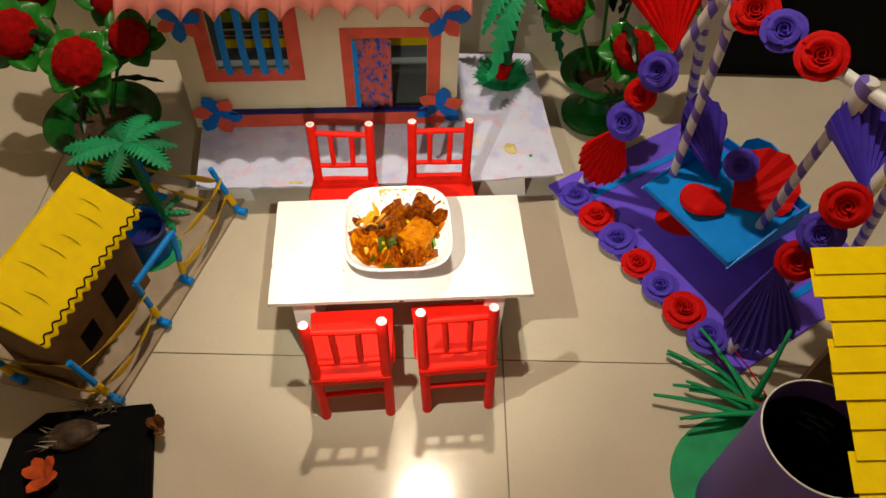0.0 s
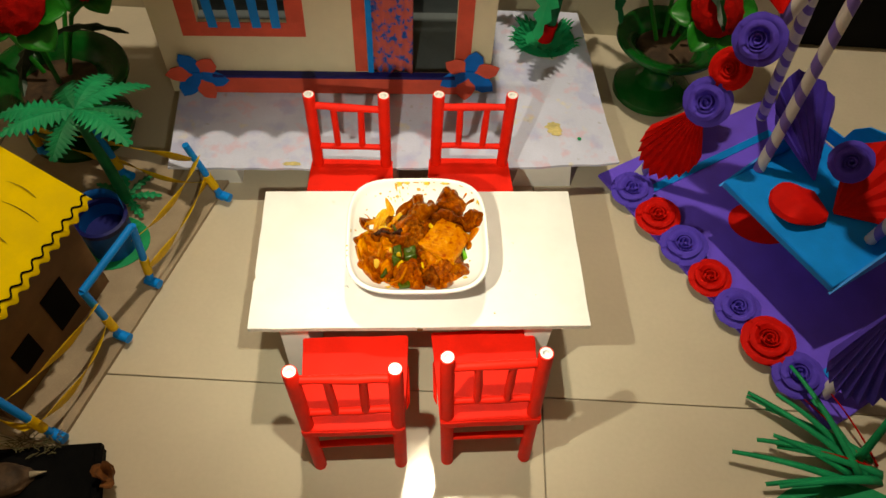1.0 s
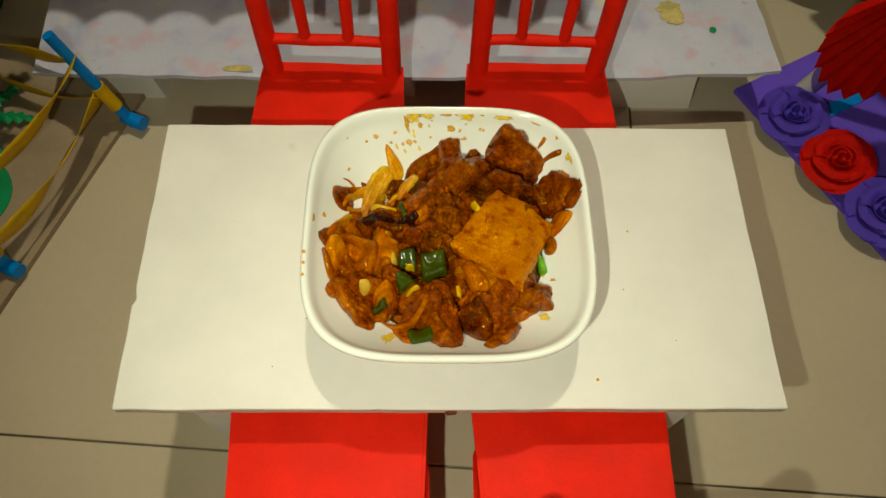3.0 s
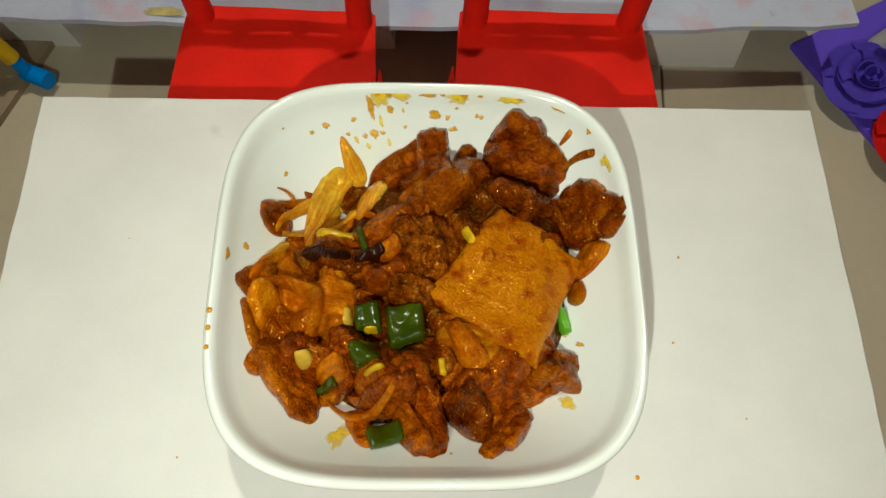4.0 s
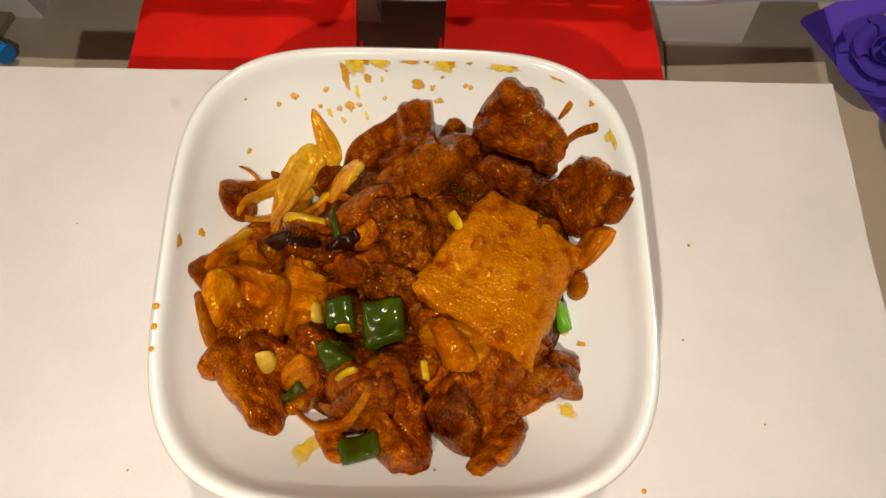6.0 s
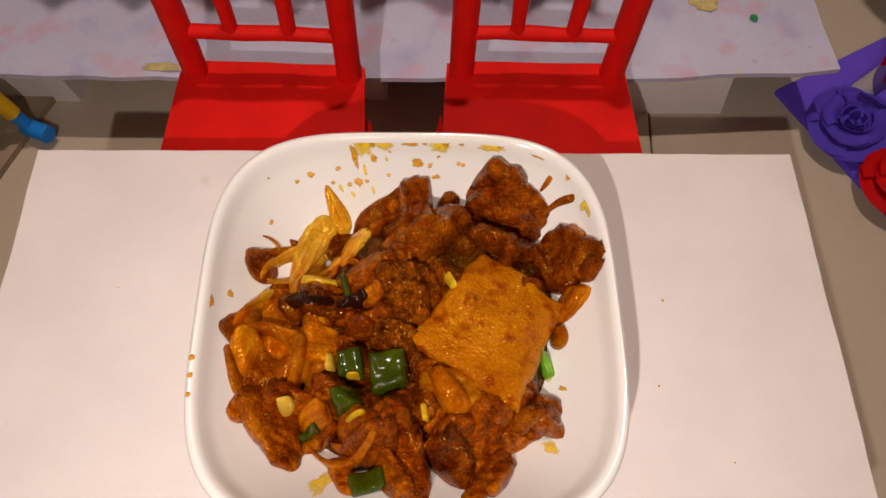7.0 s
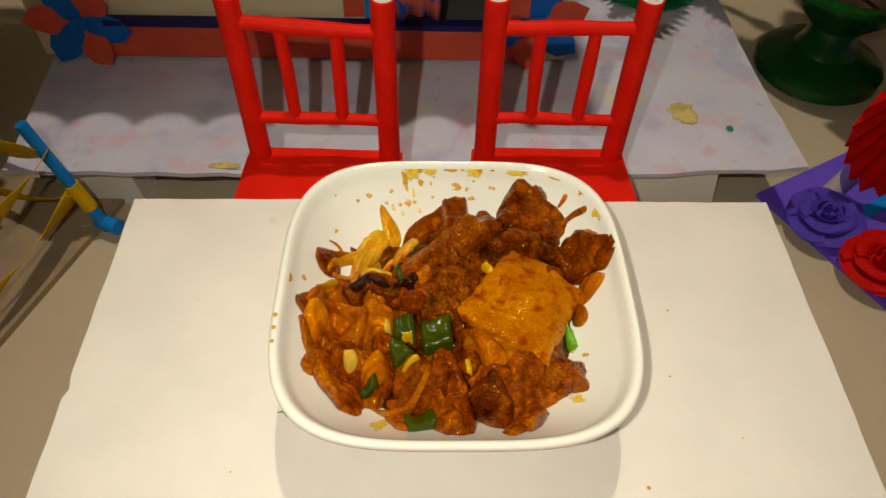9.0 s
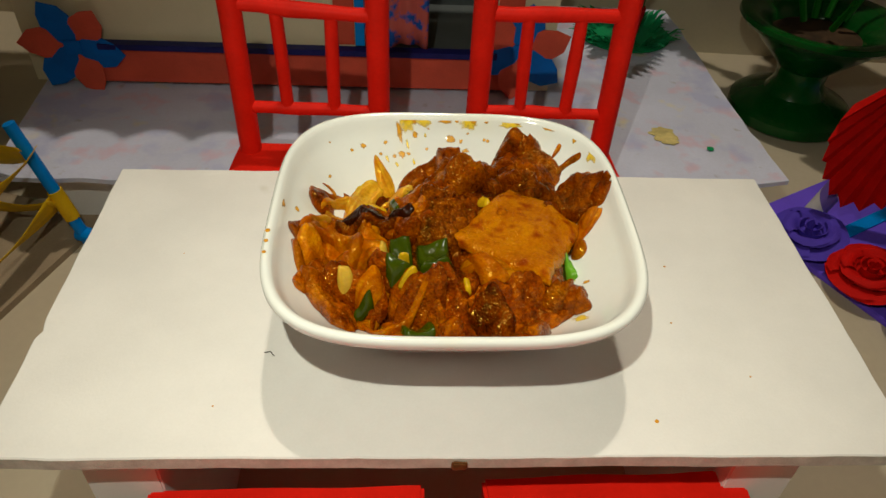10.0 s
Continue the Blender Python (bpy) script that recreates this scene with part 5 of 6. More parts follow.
palm((-0.410, 0.198, YB), 0.0068, 0.166, (-0.012, 0.008), 8, 0.086, "green paper palm with toothed fronds beside the hut", 9, None, (0.25, 0.75), 0.25)
for k in range(7):
    a = 360 * k / 7
    f = thing("ground_leaf", frond(0.045, 0.008, 0.35, teeth=5), GPAPD if k % 2 else GPAP, "short green paper leaf at the palm's foot", "paper leaf", "leaves at the palm's foot", m=pose(-0.410 + 0.005 * math.cos(radians(a)), 0.202 + 0.005 * math.sin(radians(a)), YB + 0.004, 0, -8, a), smooth=False)
    f.modifiers.new("thick", "SOLIDIFY").thickness = 0.0005

# ---- paper roses and pleated fans ----
def rose_heart(r, h, seed, material, turns=2.4):
    """The wound heart of a quilled paper rose on its cone."""
    bm = bmesh.new()
    n = int(turns * 24)
    rows = []
    for i in range(n + 1):
        u = i / n
        a = 2 * math.pi * turns * u
        q = r * (0.04 + 0.36 * u)
        top = h * (1.0 - 0.12 * u) * (1 + 0.12 * noise.noise(Vector((a * 0.7, seed, 4.0))))
        c, s = math.cos(a), math.sin(a)
        rows.append([bm.verts.new((c * (q + f), s * (q + f), z)) for f, z in ((0.0, 0.2 * h), (0.0, top * 0.7), (r * 0.02, top * 0.95), (r * 0.07, top))])
    for a, b in zip(rows, rows[1:]):
        for k in range(3):
            bm.faces.new((a[k], b[k], b[k + 1], a[k + 1]))
    base = [[bm.verts.new((r * f * math.cos(k * math.pi / 12), r * f * math.sin(k * math.pi / 12), h * z)) for k in range(24)] for f, z in ((0.03, 0.62), (0.5, 0.50), (0.86, 0.38))]
    for p, q in zip(base, base[1:]):
        for k in range(24):
            bm.faces.new((p[k], p[(k + 1) % 24], q[(k + 1) % 24], q[k]))
    bm.faces.new(base[0])
    return mesh_of(bm, "rose_heart", material)


def rose_petal(r, h, seed, ring, material):
    """One broad rolled petal, centred on the local x axis."""
    bm = bmesh.new()
    count, r0, r1, z0, z1 = ((4, 0.34, 0.76, 0.62, 0.90), (5, 0.48, 1.04, 0.42, 0.62))[ring]
    half = math.pi / count * 1.60
    grid = []
    for i in range(9):
        t = 2 * i / 8 - 1
        line = []
        for j in range(6):
            w = j / 5
            reach = r0 + (r1 - r0) * w * (1 - 0.12 * t ** 4) * (1 + 0.10 * noise.noise(Vector((t * 2, ring, seed))))
            lift = z0 + (z1 - z0) * math.sin(min(1.0, w * 1.15) * 1.9) + 0.07 * t + 0.10 * noise.noise(Vector((t * 1.6 + ring, w * 2, seed)))
            line.append(bm.verts.new((r * reach * math.cos(half * t), r * reach * math.sin(half * t), h * (lift - 0.10 * w * w))))
        grid.append(line)
    for p, q in zip(grid, grid[1:]):
        for j in range(5):
            bm.faces.new((p[j], q[j], q[j + 1], p[j + 1]))
    return mesh_of(bm, "petal", material)


HEARTS = {(c, k): rose_heart(0.030, 0.026, 5.0 * k + 60 * c, REDP if c else PURP, 2.2 + 0.2 * k) for c in (0, 1) for k in range(3)}
PETALS = {(c, ring, k): rose_petal(0.030, 0.026, 7.0 * k + 31 * c + 3 * ring, ring, REDP if c else PURP) for c in (0, 1) for ring in (0, 1) for k in range(3)}


def rose(parent, place, toward, size, red, k, name="paper_rose"):
    q = Vector(toward).to_track_quat("Z", "Y").to_matrix().to_4x4()
    m = Matrix.Translation(place) @ q @ Matrix.Rotation(1.3 * k, 4, "Z") @ Matrix.Diagonal((size, size, size, 1))
    ob = part(name, HEARTS[red, k % 3], None, parent, "red quilled paper rose" if red else "purple quilled paper rose", m)
    for ring, count in ((0, 4), (1, 5)):
        for j in range(count):
            part("petal", PETALS[red, ring, (j + k) % 3], None, ob, "", m @ Matrix.Rotation(2 * math.pi * (j + 0.4 * ring + 0.08 * math.sin(3 * j + k)) / count, 4, "Z"))
    return ob


def fan_mesh(r, spread, pleats, material, oval=0.3, depth=0.006):
    """A pleated paper fan in the local x-y plane, apex at the origin, pointing along +y."""
    bm = bmesh.new()
    rows = []
    n = pleats * 2
    for i in range(n + 1):
        u = i / n
        a = radians(90 + spread * (u - 0.5))
        R = r * (1 - oval * abs(2 * u - 1) ** 1.6) * (1 if i % 2 else 0.975)
        z = depth * (1 if i % 2 else -1)
        rows.append([bm.verts.new((R * k * math.cos(a), R * k * math.sin(a), z * k + 0.05 * r * k * k)) for k in (0.02, 0.35, 0.7, 1.0)])
    for p, q in zip(rows, rows[1:]):
        for k in range(3):
            bm.faces.new((p[k], q[k], q[k + 1], p[k + 1]))
    return mesh_of(bm, "pleated_fan", material, smooth=False)


def facing(angle, lean=(0.0, -0.61, 0.79)):
    """A turn that lays a fan flat to the direction lean, its rib turned by angle from upward."""
    nz = Vector(lean).normalized()
    rx = Vector((nz.z, 0, -nz.x)).normalized()
    up = nz.cross(rx)
    a = radians(angle)
    y = up * math.cos(a) - rx * math.sin(a)
    x = y.cross(nz)
    return Matrix(((x.x, y.x, nz.x, 0), (x.y, y.y, nz.y, 0), (x.z, y.z, nz.z, 0), (0, 0, 0, 1)))


def fan(parent, place, m, r, spread, pleats, red, oval=0.3, depth=0.005):
    ob = part("pleated_fan", fan_mesh(r, spread, pleats, REDP if red else PURP, oval, depth), None, parent, "red pleated paper fan" if red else "purple pleated paper fan", Matrix.Translation(place) @ m)
    ob.modifiers.new("thick", "SOLIDIFY").thickness = 0.0004
    return ob


# ---- the rose-decked swing ----
PL, U, V = Vector((0.277, 0.245, 0)), Vector((0.475, -0.880, 0)), Vector((0.880, 0.475, 0))


def sw(s, w, z):
    return PL + U * s + V * w + Vector((0, 0, z))


SM = Matrix(((U.x, V.x, 0, PL.x), (U.y, V.y, 0, PL.y), (0, 0, 1, 0), (0, 0, 0, 1)))
swing = root("rose_swing", sw(0.22, 0.16, 0), "purple and blue craft swing decked with paper roses and fans", "model swing")
part("base_board", box((-0.004, 0.0, 0.0), (0.455, 0.365, 0.0055), 0.0008), PURPB, swing, "purple foam base board", SM)
for w0, w1, s0, s1 in ((0.05, 0.30, 0.052, 0.064), (0.05, 0.30, 0.395, 0.407)):
    part("base_strip", box((s0, w0, 0.0057), (s1, w1, 0.0072)), BLUE, swing, "blue paper strip", SM)
TLs, TRs, TW, TZB = 0.110, 0.425, 0.140, 0.418
part_ends = [((0.030, 0.045), TLs), ((0.025, 0.311), TLs - 0.024), ((0.418, 0.028), TRs), ((0.402, 0.33), TRs)]
for (s, w), e in part_ends:
    rod("frame_leg", sw(s, w, 0.0057), sw(e, TW, TZB), 0.0085, ROD, swing, "white rod wound with purple ribbon")
rod("top_bar", sw(TLs - 0.02, TW, TZB), sw(TRs + 0.02, TW, TZB), 0.0085, PLASW, swing, "white plastic pipe")
for s in (TLs, TRs):
    rod("pipe_joint", sw(s - 0.018, TW, TZB), sw(s + 0.018, TW, TZB), 0.0125, PLASW, swing, "white pipe joint")
for s, w, s2 in ((0.156, 0.116, 0.140), (0.310, 0.156, 0.343)):
    rod("swing_arm", sw(s, w, 0.1155), sw(s2, TW - 0.004, TZB), 0.0075, ROD, swing, "white rod wound with purple ribbon")
    m, n = along(sw(s2, TW - 0.003, TZB - 0.035), sw(s2, TW, TZB + 0.012))
    part("arm_joint", lathe([(0, 0), (0.012, 0.0), (0.0135, 0.006), (0.0135, n * 0.8), (0.012, n), (0, n)], 18), ROD, swing, "white pipe tee joint", m)
seat = part("seat", box((0.150, 0.060, 0.105), (0.336, 0.235, 0.115), 0.001), BLUE, swing, "bright blue foam seat", SM)
for s in (0.1465, 0.3365):
    side = plate([(0.058, 0.0), (0.215, 0.0), (0.212, 0.056), (0.190, 0.054)], 0.003, SM @ Matrix(((0, 0, 1, s), (1, 0, 0, 0), (0, 1, 0, 0.105), (0, 0, 0, 1))))
    part("armrest", side, BLUE, seat)
part("backrest", plate([(0.136, 0.0), (0.322, 0.0), (0.318, 0.016), (0.262, 0.020), (0.256, 0.045), (0.235, 0.062), (0.212, 0.066), (0.188, 0.058), (0.172, 0.040), (0.168, 0.020), (0.138, 0.018)], 0.003, SM @ Matrix(((1, 0, 0, 0.012), (0, 0, -1, 0.2415), (0, 1, 0, 0.1155), (0, 0, 0, 1)))), BLUE, seat)
cu = lathe([(0, 0.0), (0.028, 0.001), (0.033, 0.006), (0.031, 0.012), (0.018, 0.018), (0, 0.020)], 22)
uneven(cu, 0.009, 34, 2)
part("cushion", cu, REDP, swing, "puffed red paper cushion on the seat", Matrix.Translation(sw(0.228, 0.112, 0.1155)) @ Matrix.Diagonal((1.1, 1.1, 1.1, 1)))
part("red_disc", plate([(0.05 * math.cos(k * math.pi / 14), 0.038 * math.sin(k * math.pi / 14)) for k in range(28)], 0.001, Matrix.Translation(sw(0.185, 0.155, 0.0060))), REDP, swing, "flat round red patch on the base board")
fan(swing, (0.520, 0.138, 0.118), facing(10, (-0.1, -0.75, 0.65)), 0.150, 46, 7, 0, 0.34, 0.004)
fan(swing, sw(0.258, 0.142, 0.119), facing(-62, (-0.1, -0.6, 0.8)), 0.124, 92, 6, 1, 0.34, 0.002)
rose(swing, sw(0.247, 0.205, 0.166) + Vector((-0.034, 0.006, 0)), (-0.5, -0.7, 0.7), 0.85, 0, 1)
row = [(0.318, 0.209), (0.346, 0.160), (0.372, 0.109), (0.396, 0.056), (0.421, 0.008), (0.447, -0.041), (0.471, -0.089)]
for k, (x, y) in enumerate(row):
    rose(swing, (x, y, 0.0057), (-0.15, -0.1, 1), (1.0, 1.02, 1.05, 0.92, 0.95, 1.1, 1.02)[k], k % 2, k)


def on_leg(a, e, u):
    p, q = sw(*a, 0.0057), sw(e, TW, TZB)
    return p.lerp(q, u)


OUTW = Vector((-0.62, -0.62, 0.48))
for k, (place, size, red) in enumerate((((0.365, 0.196, 0.205), 1.0, 0), ((0.381, 0.208, 0.247), 0.84, 1), ((0.394, 0.200, 0.297), 0.98, 0))):
    rose(swing, place, OUTW, size, red, k)


def hanging(down, out):
    """A turn that hangs a fan along the direction down, its face towards out."""
    y = Vector(down).normalized()
    z = (Vector(out) - Vector(out).dot(y) * y).normalized()
    x = y.cross(z)
    return Matrix(((x.x, y.x, z.x, 0), (x.y, y.y, z.y, 0), (x.z, y.z, z.z, 0), (0, 0, 0, 1)))


fan(swing, (0.362, 0.203, 0.190), hanging((-0.13, 0.13, -0.97), (-0.55, -0.82, 0.12)), 0.150, 58, 11, 1, 0.45, 0.004)
fan(swing, on_leg((0.030, 0.012), TLs, 0.755) + OUTW * 0.010, facing(-6, (-0.2, -0.6, 0.77)), 0.130, 66, 9, 1, 0.16)
for k, (u, size, red) in enumerate(((0.50, 0.92, 1), (0.62, 0.95, 0), (0.735, 0.97, 1))):
    rose(swing, on_leg((0.418, 0.028), TRs, u) + Vector((-0.025, -0.005, 0.004)), OUTW + Vector((0.2, -0.2, 0.1)), size, red, k + 1)
fan(swing, (0.500, -0.096, 0.212), hanging((0.09, -0.20, -0.97), (-0.35, -0.80, 0.45)), 0.172, 56, 11, 0, 0.36, 0.004)
fan(swing, on_leg((0.418, 0.028), TRs, 0.765) + OUTW * 0.012, facing(-14, (-0.2, -0.6, 0.77)), 0.125, 66, 10, 0, 0.2)
for k, (s, size, red) in enumerate(((0.172, 1.02, 1), (0.220, 0.92, 0), (0.280, 1.02, 1))):
    rose(swing, sw(s, TW - 0.008, TZB + 0.004), (-0.45, -0.55, 0.8), size, red, k + 2)


# ---- the urns with plush flowers ----
def urn(name, place, seed, heads, label, wide=1.0, tall=1.0):
    x, y, z = place
    ob = root(name, place, label, "flower urn")
    part("urn_body", lathe([(r * wide, z * tall) for r, z in [(0, 0.0), (0.068, 0.0), (0.072, 0.004), (0.072, 0.016), (0.066, 0.022), (0.036, 0.034), (0.028, 0.050), (0.030, 0.066), (0.048, 0.084), (0.066, 0.102), (0.074, 0.116), (0.088, 0.119), (0.092, 0.124), (0.091, 0.129), (0.085, 0.131), (0.070, 0.126), (0.056, 0.117), (0.051, 0.105), (0.020, 0.098), (0, 0.098)]], 48, place), GDARK, ob, "glossy dark green plastic urn")
    part("soil", uneven(lathe([(0, 0.107 * tall), (0.03 * wide, 0.107 * tall), (0.053 * wide, 0.105 * tall)], 24, place), 0.002, 60), NEST, ob, "grey-brown filler")
    rnd = random.Random(seed)
    for k, (dx, dy, dz, r) in enumerate(heads):
        c = Vector((x + dx, y + dy, z + dz))
        base = Vector((x + 0.2 * dx, y + 0.2 * dy, z + 0.105))
        mid = base.lerp(c, 0.5) + Vector((0, 0, 0.02))
        part("stem", sweep([base, mid, c - Vector((0, 0, r * 0.6))], 0.0035, 8), GPLAS, ob)
        face = Vector((0.3 * dx, -0.55, 0.75)).normalized()
        q = Matrix.Translation(c) @ face.to_track_quat("Z", "Y").to_matrix().to_4x4()
        pom = bmesh.new()
        bmesh.ops.create_icosphere(pom, subdivisions=4, radius=r)
        for v in pom.verts:
            d = v.co.normalized()
            v.co = v.co * (1 + 0.10 * noise.noise(d * 4.5 + Vector((seed, k, 0))) + 0.07 * noise.noise(d * 12 + Vector((k, seed, 1)))) * (1.0 if d.z > 0 else 0.7)
            v.co.z *= 0.78
        head = part("flower_head", pom, POMP, ob, "red plush flower head", q)
        for j in range(6):
            L = r * rnd.uniform(0.95, 1.2)
            leaf = bmesh.new()
            rows = []
            for i in range(9):
                u = i / 8
                w = L * 0.56 * math.sin(math.pi * (0.10 + 0.90 * u) ** 0.9) ** 0.8 if i < 8 else 0.0008
                zz = -0.10 * L + 0.55 * L * u - 0.55 * L * u * u
                rows.append([leaf.verts.new((r * 0.55 + L * u, w * t, zz - 0.22 * w * (1 - abs(t)) + 0.2 * w * t * t)) for t in (-1, -0.5, 0, 0.5, 1)])
            for a, b in zip(rows, rows[1:]):
                for i in range(4):
                    leaf.faces.new((a[i], b[i], b[i + 1], a[i + 1]))
            lf = part("calyx_leaf", leaf, GPLAS, head, "", q @ Matrix.Rotation(2 * math.pi * (j + rnd.uniform(-0.15, 0.15)) / 6, 4, "Z") @ Matrix.Rotation(radians(rnd.uniform(-12, 16)), 4, "Y"))
            lf.modifiers.new("thick", "SOLIDIFY").thickness = 0.0012
    for k in range(4):
        a, el = rnd.uniform(0, 2 * math.pi), rnd.uniform(0.1, 0.9)
        L = rnd.uniform(0.09, 0.17)
        lf = part("dark_leaf", frond(L, L * 0.09, 0.55, teeth=4), GLEAF, ob, "narrow blackish green plastic leaf", Matrix.Translation((x + 0.02 * math.cos(a), y + 0.02 * math.sin(a), z + rnd.uniform(0.17, 0.26))) @ Euler((0, -el, a)).to_matrix().to_4x4(), smooth=False)
        lf.modifiers.new("thick", "SOLIDIFY").thickness = 0.0008
    return ob


urn("flower_urn", (-0.507, 0.345, 0), 4, [(0.036, -0.070, 0.275, 0.037), (-0.095, 0.030, 0.255, 0.040), (0.085, 0.02, 0.25, 0.032), (0.035, 0.14, 0.25, 0.038), (-0.09, 0.15, 0.27, 0.04)], "dark green plastic urn of red plush flowers on the tiles", 1.07, 0.84)
urn("flower_urn", (0.393, 0.436, 0), 6, [(0.010, -0.090, 0.225, 0.036), (-0.093, 0.010, 0.25, 0.034), (0.05, 0.06, 0.30, 0.038), (-0.02, 0.05, 0.32, 0.036), (0.12, 0.02, 0.27, 0.036)], "dark green plastic urn of red plush flowers beside the swing", 0.88, 0.86)

# ---- the violet cup planter ----
CP = (0.450, -0.350, 0.0)
cup = root("violet_cup", CP, "violet card cup with black inside on a green paper mat", "cup planter")
part("mat", plate([(0.470 + 0.112 * math.cos(k * math.pi / 20), -0.318 + 0.104 * math.sin(k * math.pi / 20)) for k in range(40)], 0.0012), GPAP, cup, "green paper mat")
part("cup_wall", lathe([(0.067, 0.0014), (0.067, 0.08), (0.0675, 0.16), (0.068, 0.242), (0.0668, 0.2425), (0.0666, 0.2390), (0.0662, 0.205)], 48, CP), PURPC, cup)
part("cup_rim", lathe([(0.0682, 0.2415), (0.0684, 0.2430), (0.0672, 0.2436), (0.0664, 0.2428)], 48, CP), PLASW, cup, "pale ring along the rim of the cup")
part("cup_lining", lathe([(0.0660, 0.206), (0.0655, 0.12), (0.065, 0.014), (0, 0.012)], 48, CP), DARKIN, cup, "black inside of the cup")
for k, (a, z, w) in enumerate(((1.05, 0.175, 0.010), (0.82, 0.165, 0.013), (0.72, 0.18, 0.008), (0.95, 0.15, 0.009), (0.6, 0.152, 0.008))):
    q = 0.0642
    p = Vector((CP[0] + q * math.cos(a), CP[1] + q * math.sin(a), z))
    bar = box((-w, -0.0003, -0.0028), (w, 0.0003, 0.0028))
    part("print_bar", bar, PRINT, cup, "faint grey line of print", Matrix.Translation(p) @ Matrix.Rotation(a + HALF, 4, "Z"))
blades = root("paper_reeds", (0.52, -0.21, 0), "long thin green paper blades with red stalks", "paper reeds")
rnd = random.Random(21)
for k in range(17):
    red = k % 5 == 4
    b0 = Vector((0.522 + rnd.uniform(-0.02, 0.02), -0.205 + rnd.uniform(-0.02, 0.02), 0.003))
    a = radians(rnd.uniform(110, 188))
    L, el = rnd.uniform(0.11, 0.16), rnd.uniform(0.20, 0.55)
    if k == 0:
        a, L, el = radians(60), 0.17, 1.2
    d = Vector((math.cos(a) * math.cos(el), math.sin(a) * math.cos(el), math.sin(el)))
    sd = Vector((-math.sin(a), math.cos(a), 0)) * (0.0056 if not red else 0.0018)
    bl = bmesh.new()
    rows = []
    for i in range(9):
        u = i / 8
        c = b0 + d * L * u + Vector((0, 0, -0.25 * L * u * u))
        c.z = max(c.z, 0.003)
        rows.append([bl.verts.new(c - sd * (1 - 0.55 * u)), bl.verts.new(c + Vector((0, 0, 0.0012))), bl.verts.new(c + sd * (1 - 0.55 * u))])
    for p, q in zip(rows, rows[1:]):
        for i in range(2):
            bl.faces.new((p[i], q[i], q[i + 1], p[i + 1]))
    part("red_stalk" if red else "blade", bl, REDP if red else GPAP, blades, "thin red paper stalk" if red else "").modifiers.new("thick", "SOLIDIFY").thickness = 0.0005

# ---- the yellow pleated roof ----
YP = Vector((0.489, -0.147, 0.298))
stall = root("yellow_pleated_stall", (0.60, -0.25, 0), "yellow folded-paper roof on brown card walls", "model stall")
yd = Vector((-0.30, -0.954, 0))
xd = Vector((0.998, -0.050, 0))
for k in range(10):
    a, e = 0.0330 * k, 0.0330 * (k + 1) - 0.0006
    strip_bm = bmesh.new()
    off = -0.006 * math.sin(1.7 * k) + 0.003 * k
    vs = []
    for t in (-0.0, 0.08, 0.16, 0.24):
        for y, z in ((a - 0.012, -0.0008), (a + 0.6 * (e - a), 0.0026), (e, 0.0038)):
            vs.append(strip_bm.verts.new(YP + yd * y + xd * (t + off) + Vector((0, 0, z + 0.05 * t + 0.0014 * noise.noise(Vector((t * 20, y * 30, k)))))))
    for i in range(3):
        for q in range(2):
            strip_bm.faces.new((vs[3 * i + q], vs[3 * i + q + 1], vs[3 * i + q + 4], vs[3 * i + q + 3]))
    part("roof_strip", strip_bm, YELLOW, stall, "yellow paper strip overlapping the next", smooth=False).modifiers.new("thick", "SOLIDIFY").thickness = 0.0010
for a, b in ((0.02, 0.03), (0.30, 0.31)):
    q = bmesh.new()
    lo = [YP + yd * a + xd * 0.10, YP + yd * a + xd * 0.20, YP + yd * b + xd * 0.20, YP + yd * b + xd * 0.10]
    bot = [q.verts.new((v.x, v.y, 0.0)) for v in lo]
    tp = [q.verts.new((v.x, v.y, 0.296)) for v in lo]
    for i in range(4):
        q.faces.new((bot[i], bot[(i + 1) % 4], tp[(i + 1) % 4], tp[i]))
    q.faces.new(tp)
    q.faces.new(bot[::-1])
    part("stall_wall", q, CARDB, stall)

# ---- the black box of dried leaves ----
bx = root("black_box", (-0.41, -0.30, 0), "low flat box covered in black paper", "box")
part("box_body", uneven(plate([(-0.362, -0.157), (-0.505, -0.166), (-0.540, -0.200), (-0.56, -0.42), (-0.325, -0.42)], 0.0115), 0.0015, 14), SLATE, bx)
part("top_sheet", uneven(plate([(-0.366, -0.162), (-0.503, -0.171), (-0.535, -0.204), (-0.552, -0.416), (-0.331, -0.416)], 0.0012, Matrix.Translation((0, 0, 0.0128))), 0.0006, 20), SLATE, bx, "black paper top sheet, slightly creased")
part("side_flap", uneven(plate([(-0.3255, -0.41), (-0.360, -0.166), (-0.3575, -0.163), (-0.3215, -0.408)], 0.0105, Matrix.Translation((0, 0, 0.0005))), 0.0008, 30), SLATE, bx, "folded black paper side")
BZ = 0.0150


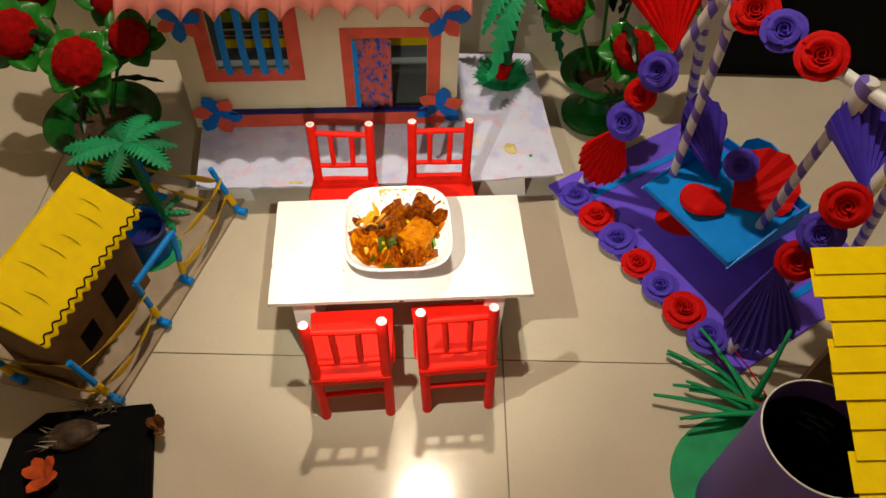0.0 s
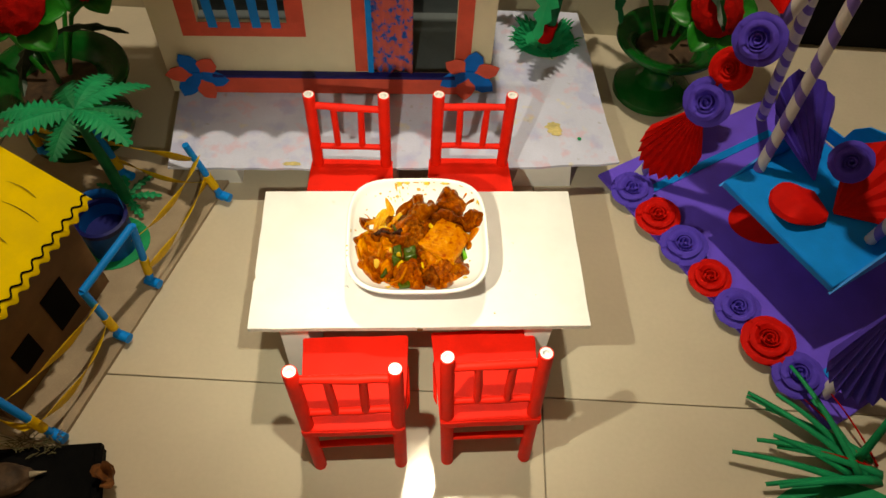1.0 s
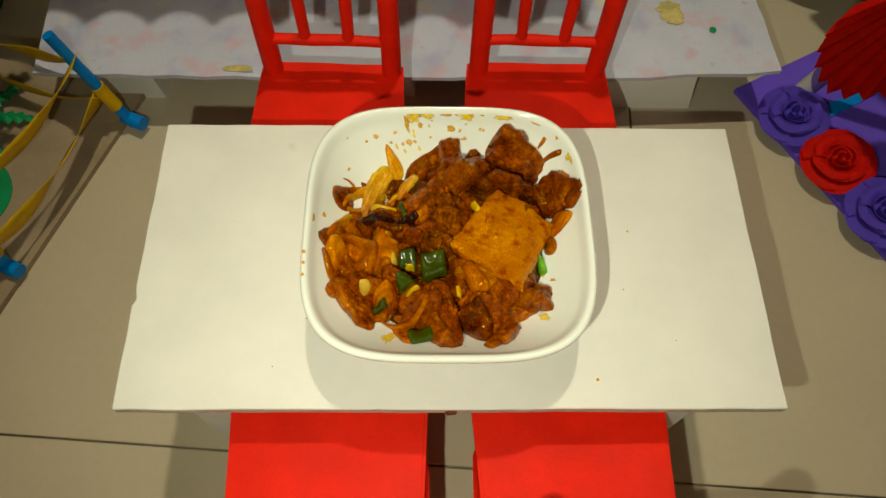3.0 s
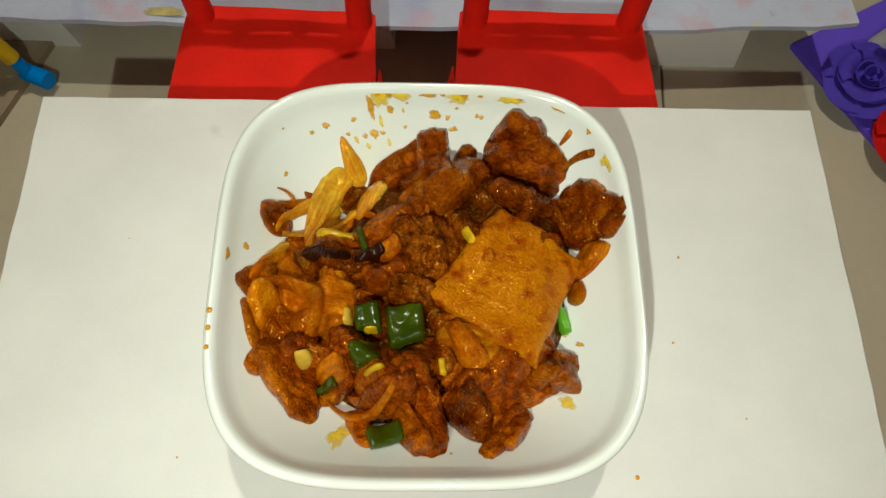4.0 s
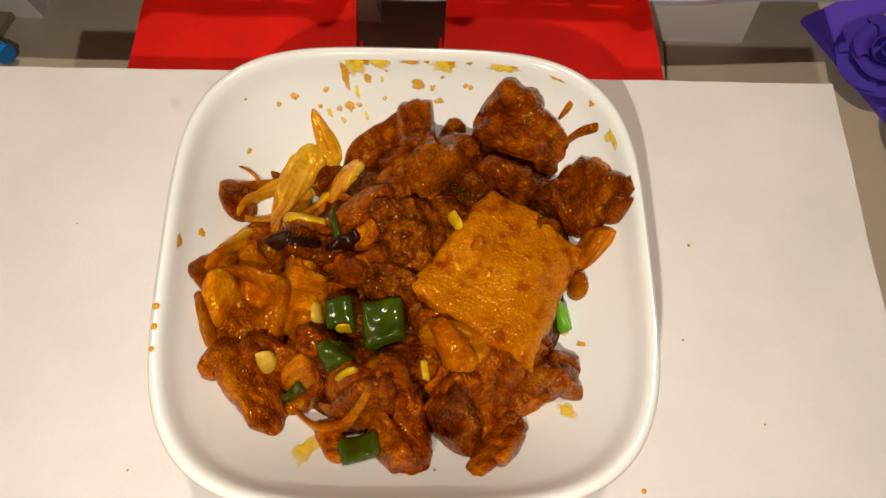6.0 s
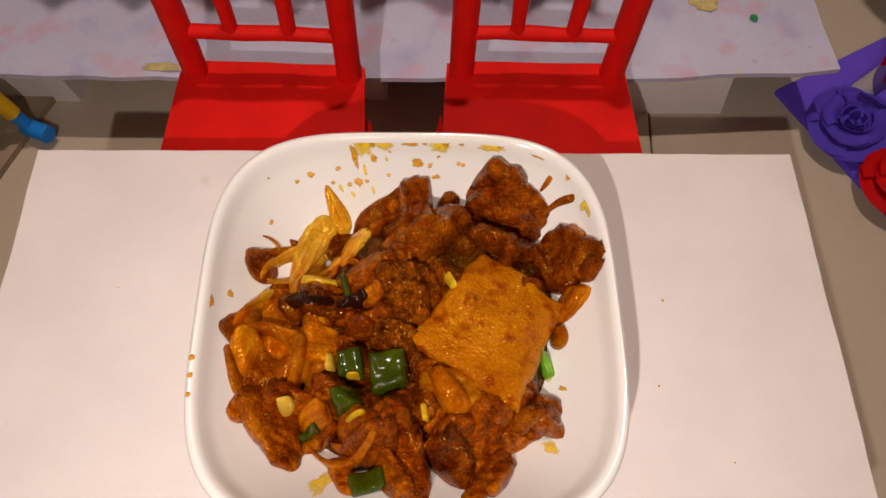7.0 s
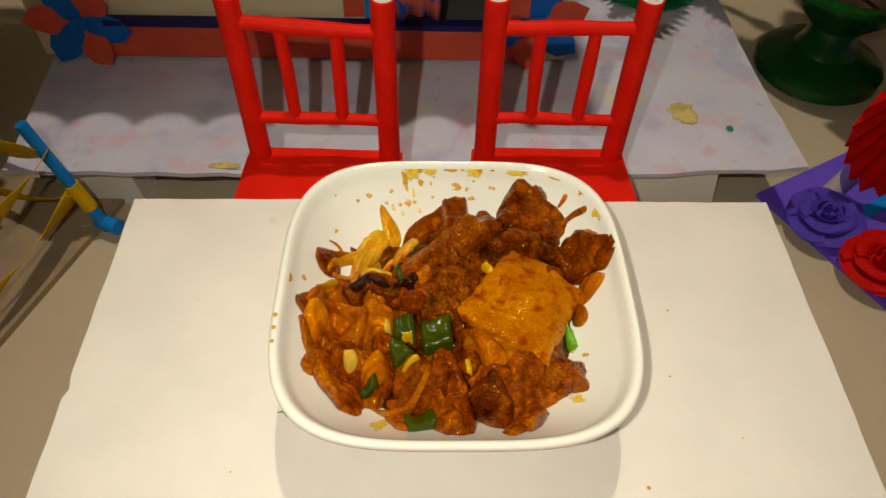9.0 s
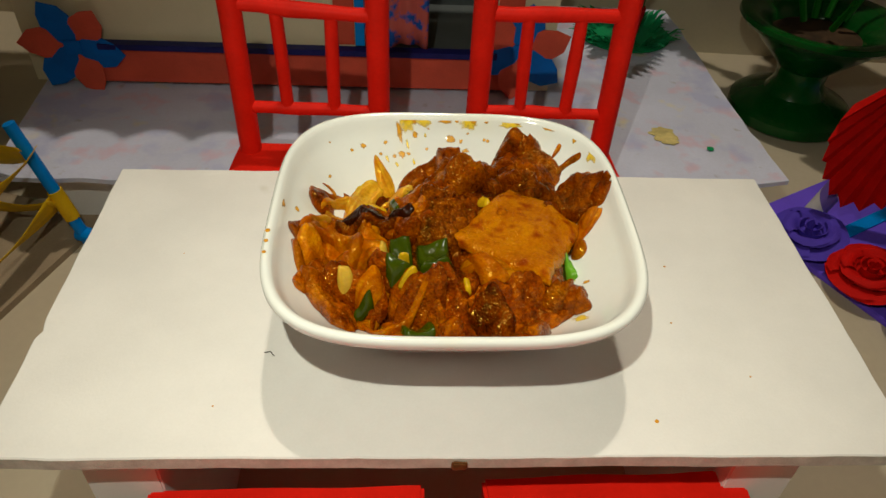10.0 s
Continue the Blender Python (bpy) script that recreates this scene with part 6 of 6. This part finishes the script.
def petal_patch(place, r, n, material, name, label, category, seed, tilt=(20, 40), thin=0.5):
    ob = root(name, place, label, category)
    rnd = random.Random(seed)
    for k in range(n):
        o = [(0, -0.1 * r), (0.4 * r, -thin * r * 0.6), (0.8 * r, -thin * r * 0.55), (r, -0.05 * r), (0.95 * r, 0.15 * r), (0.7 * r, thin * r * 0.55), (0.3 * r, thin * r * 0.45), (0, 0.1 * r)]
        p = plate(o, 0.0008)
        bmesh.ops.subdivide_edges(p, edges=p.edges[:], cuts=2, use_grid_fill=True)
        for v in p.verts:
            v.co.z += 0.16 * r * noise.noise(v.co * (2.2 / r) + Vector((seed, k, 0))) + 0.25 * v.co.y ** 2 / r
        part("petal" if n > 3 else "leaf_blade", p, material, ob, "", Matrix.Translation(place) @ Euler((radians(rnd.uniform(-15, 15)), radians(-rnd.uniform(*tilt)), 2 * math.pi * k / n + rnd.uniform(-0.3, 0.3))).to_matrix().to_4x4())
    return ob


petal_patch((-0.478, -0.262, BZ + 0.003), 0.030, 6, ORANGE, "felt_flower", "orange felt flower with dark centre on the black box", "felt flower", 2)
petal_patch((-0.340, -0.200, BZ + 0.002), 0.026, 5, DRY, "dried_leaf", "curled orange-brown dried leaf on the black box", "dried leaf", 5, (35, 75))
husk = root("dry_husk", (-0.455, -0.203, BZ), "streaked brown dried husk with pale tip on the black box", "husk")
core = bmesh.new()
bmesh.ops.create_icosphere(core, subdivisions=4, radius=1.0)
for v in core.verts:
    d = v.co.copy()
    taper = 1 - 0.55 * max(0.0, d.x) ** 2
    v.co = Vector((d.x * 0.036, d.y * 0.021 * taper, (max(-0.25, d.z) + 0.25) * 0.015 * taper)) * (1 + 0.16 * noise.noise(d * 2.0) + 0.05 * noise.noise(Vector((d.x * 4, d.y * 22, d.z * 22))))
part("husk_body", core, NEST, husk, "", pose(-0.455, -0.203, BZ, 0, 0, 12))
part("husk_tip", sweep([(-0.424, -0.196, BZ + 0.007), (-0.415, -0.194, BZ + 0.0065), (-0.408, -0.1925, BZ + 0.006)], [0.0036, 0.002, 0.0004], 8), PALEH, husk, "pale pointed tip")
rnd = random.Random(3)
for k in range(22):
    a0 = Vector((-0.484 + rnd.uniform(-0.004, 0.02), -0.211 + rnd.uniform(-0.014, 0.014), BZ + rnd.uniform(0.004, 0.013)))
    d = Vector((-rnd.uniform(0.012, 0.024), rnd.uniform(-0.010, 0.008), rnd.uniform(-0.001, 0.004)))
    part("husk_fibre", sweep([a0, a0 + d * 0.5 + Vector((0, 0, 0.001)), a0 + d], [0.0011, 0.0009, 0.0002], 5), (NEST, PALEH, STRAW)[k % 3], husk)
tw = bmesh.new()
rnd = random.Random(14)
for k in range(60):
    c = Vector((-0.428 + rnd.uniform(-0.024, 0.024), -0.163 + rnd.uniform(-0.012, 0.012), BZ + rnd.uniform(0.001, 0.012)))
    a = rnd.uniform(0, 6.28)
    d = Vector((math.cos(a), 0.5 * math.sin(a), rnd.uniform(0.0, 0.4))) * rnd.uniform(0.008, 0.022)
    join(tw, sweep([c, c + d * 0.5 + Vector((0, 0, 0.001)), c + d], 0.0005, 5))
thing("straw_tuft", tw, STRAW, "tuft of dry olive straw on the black box", "straw", kind="stuff")
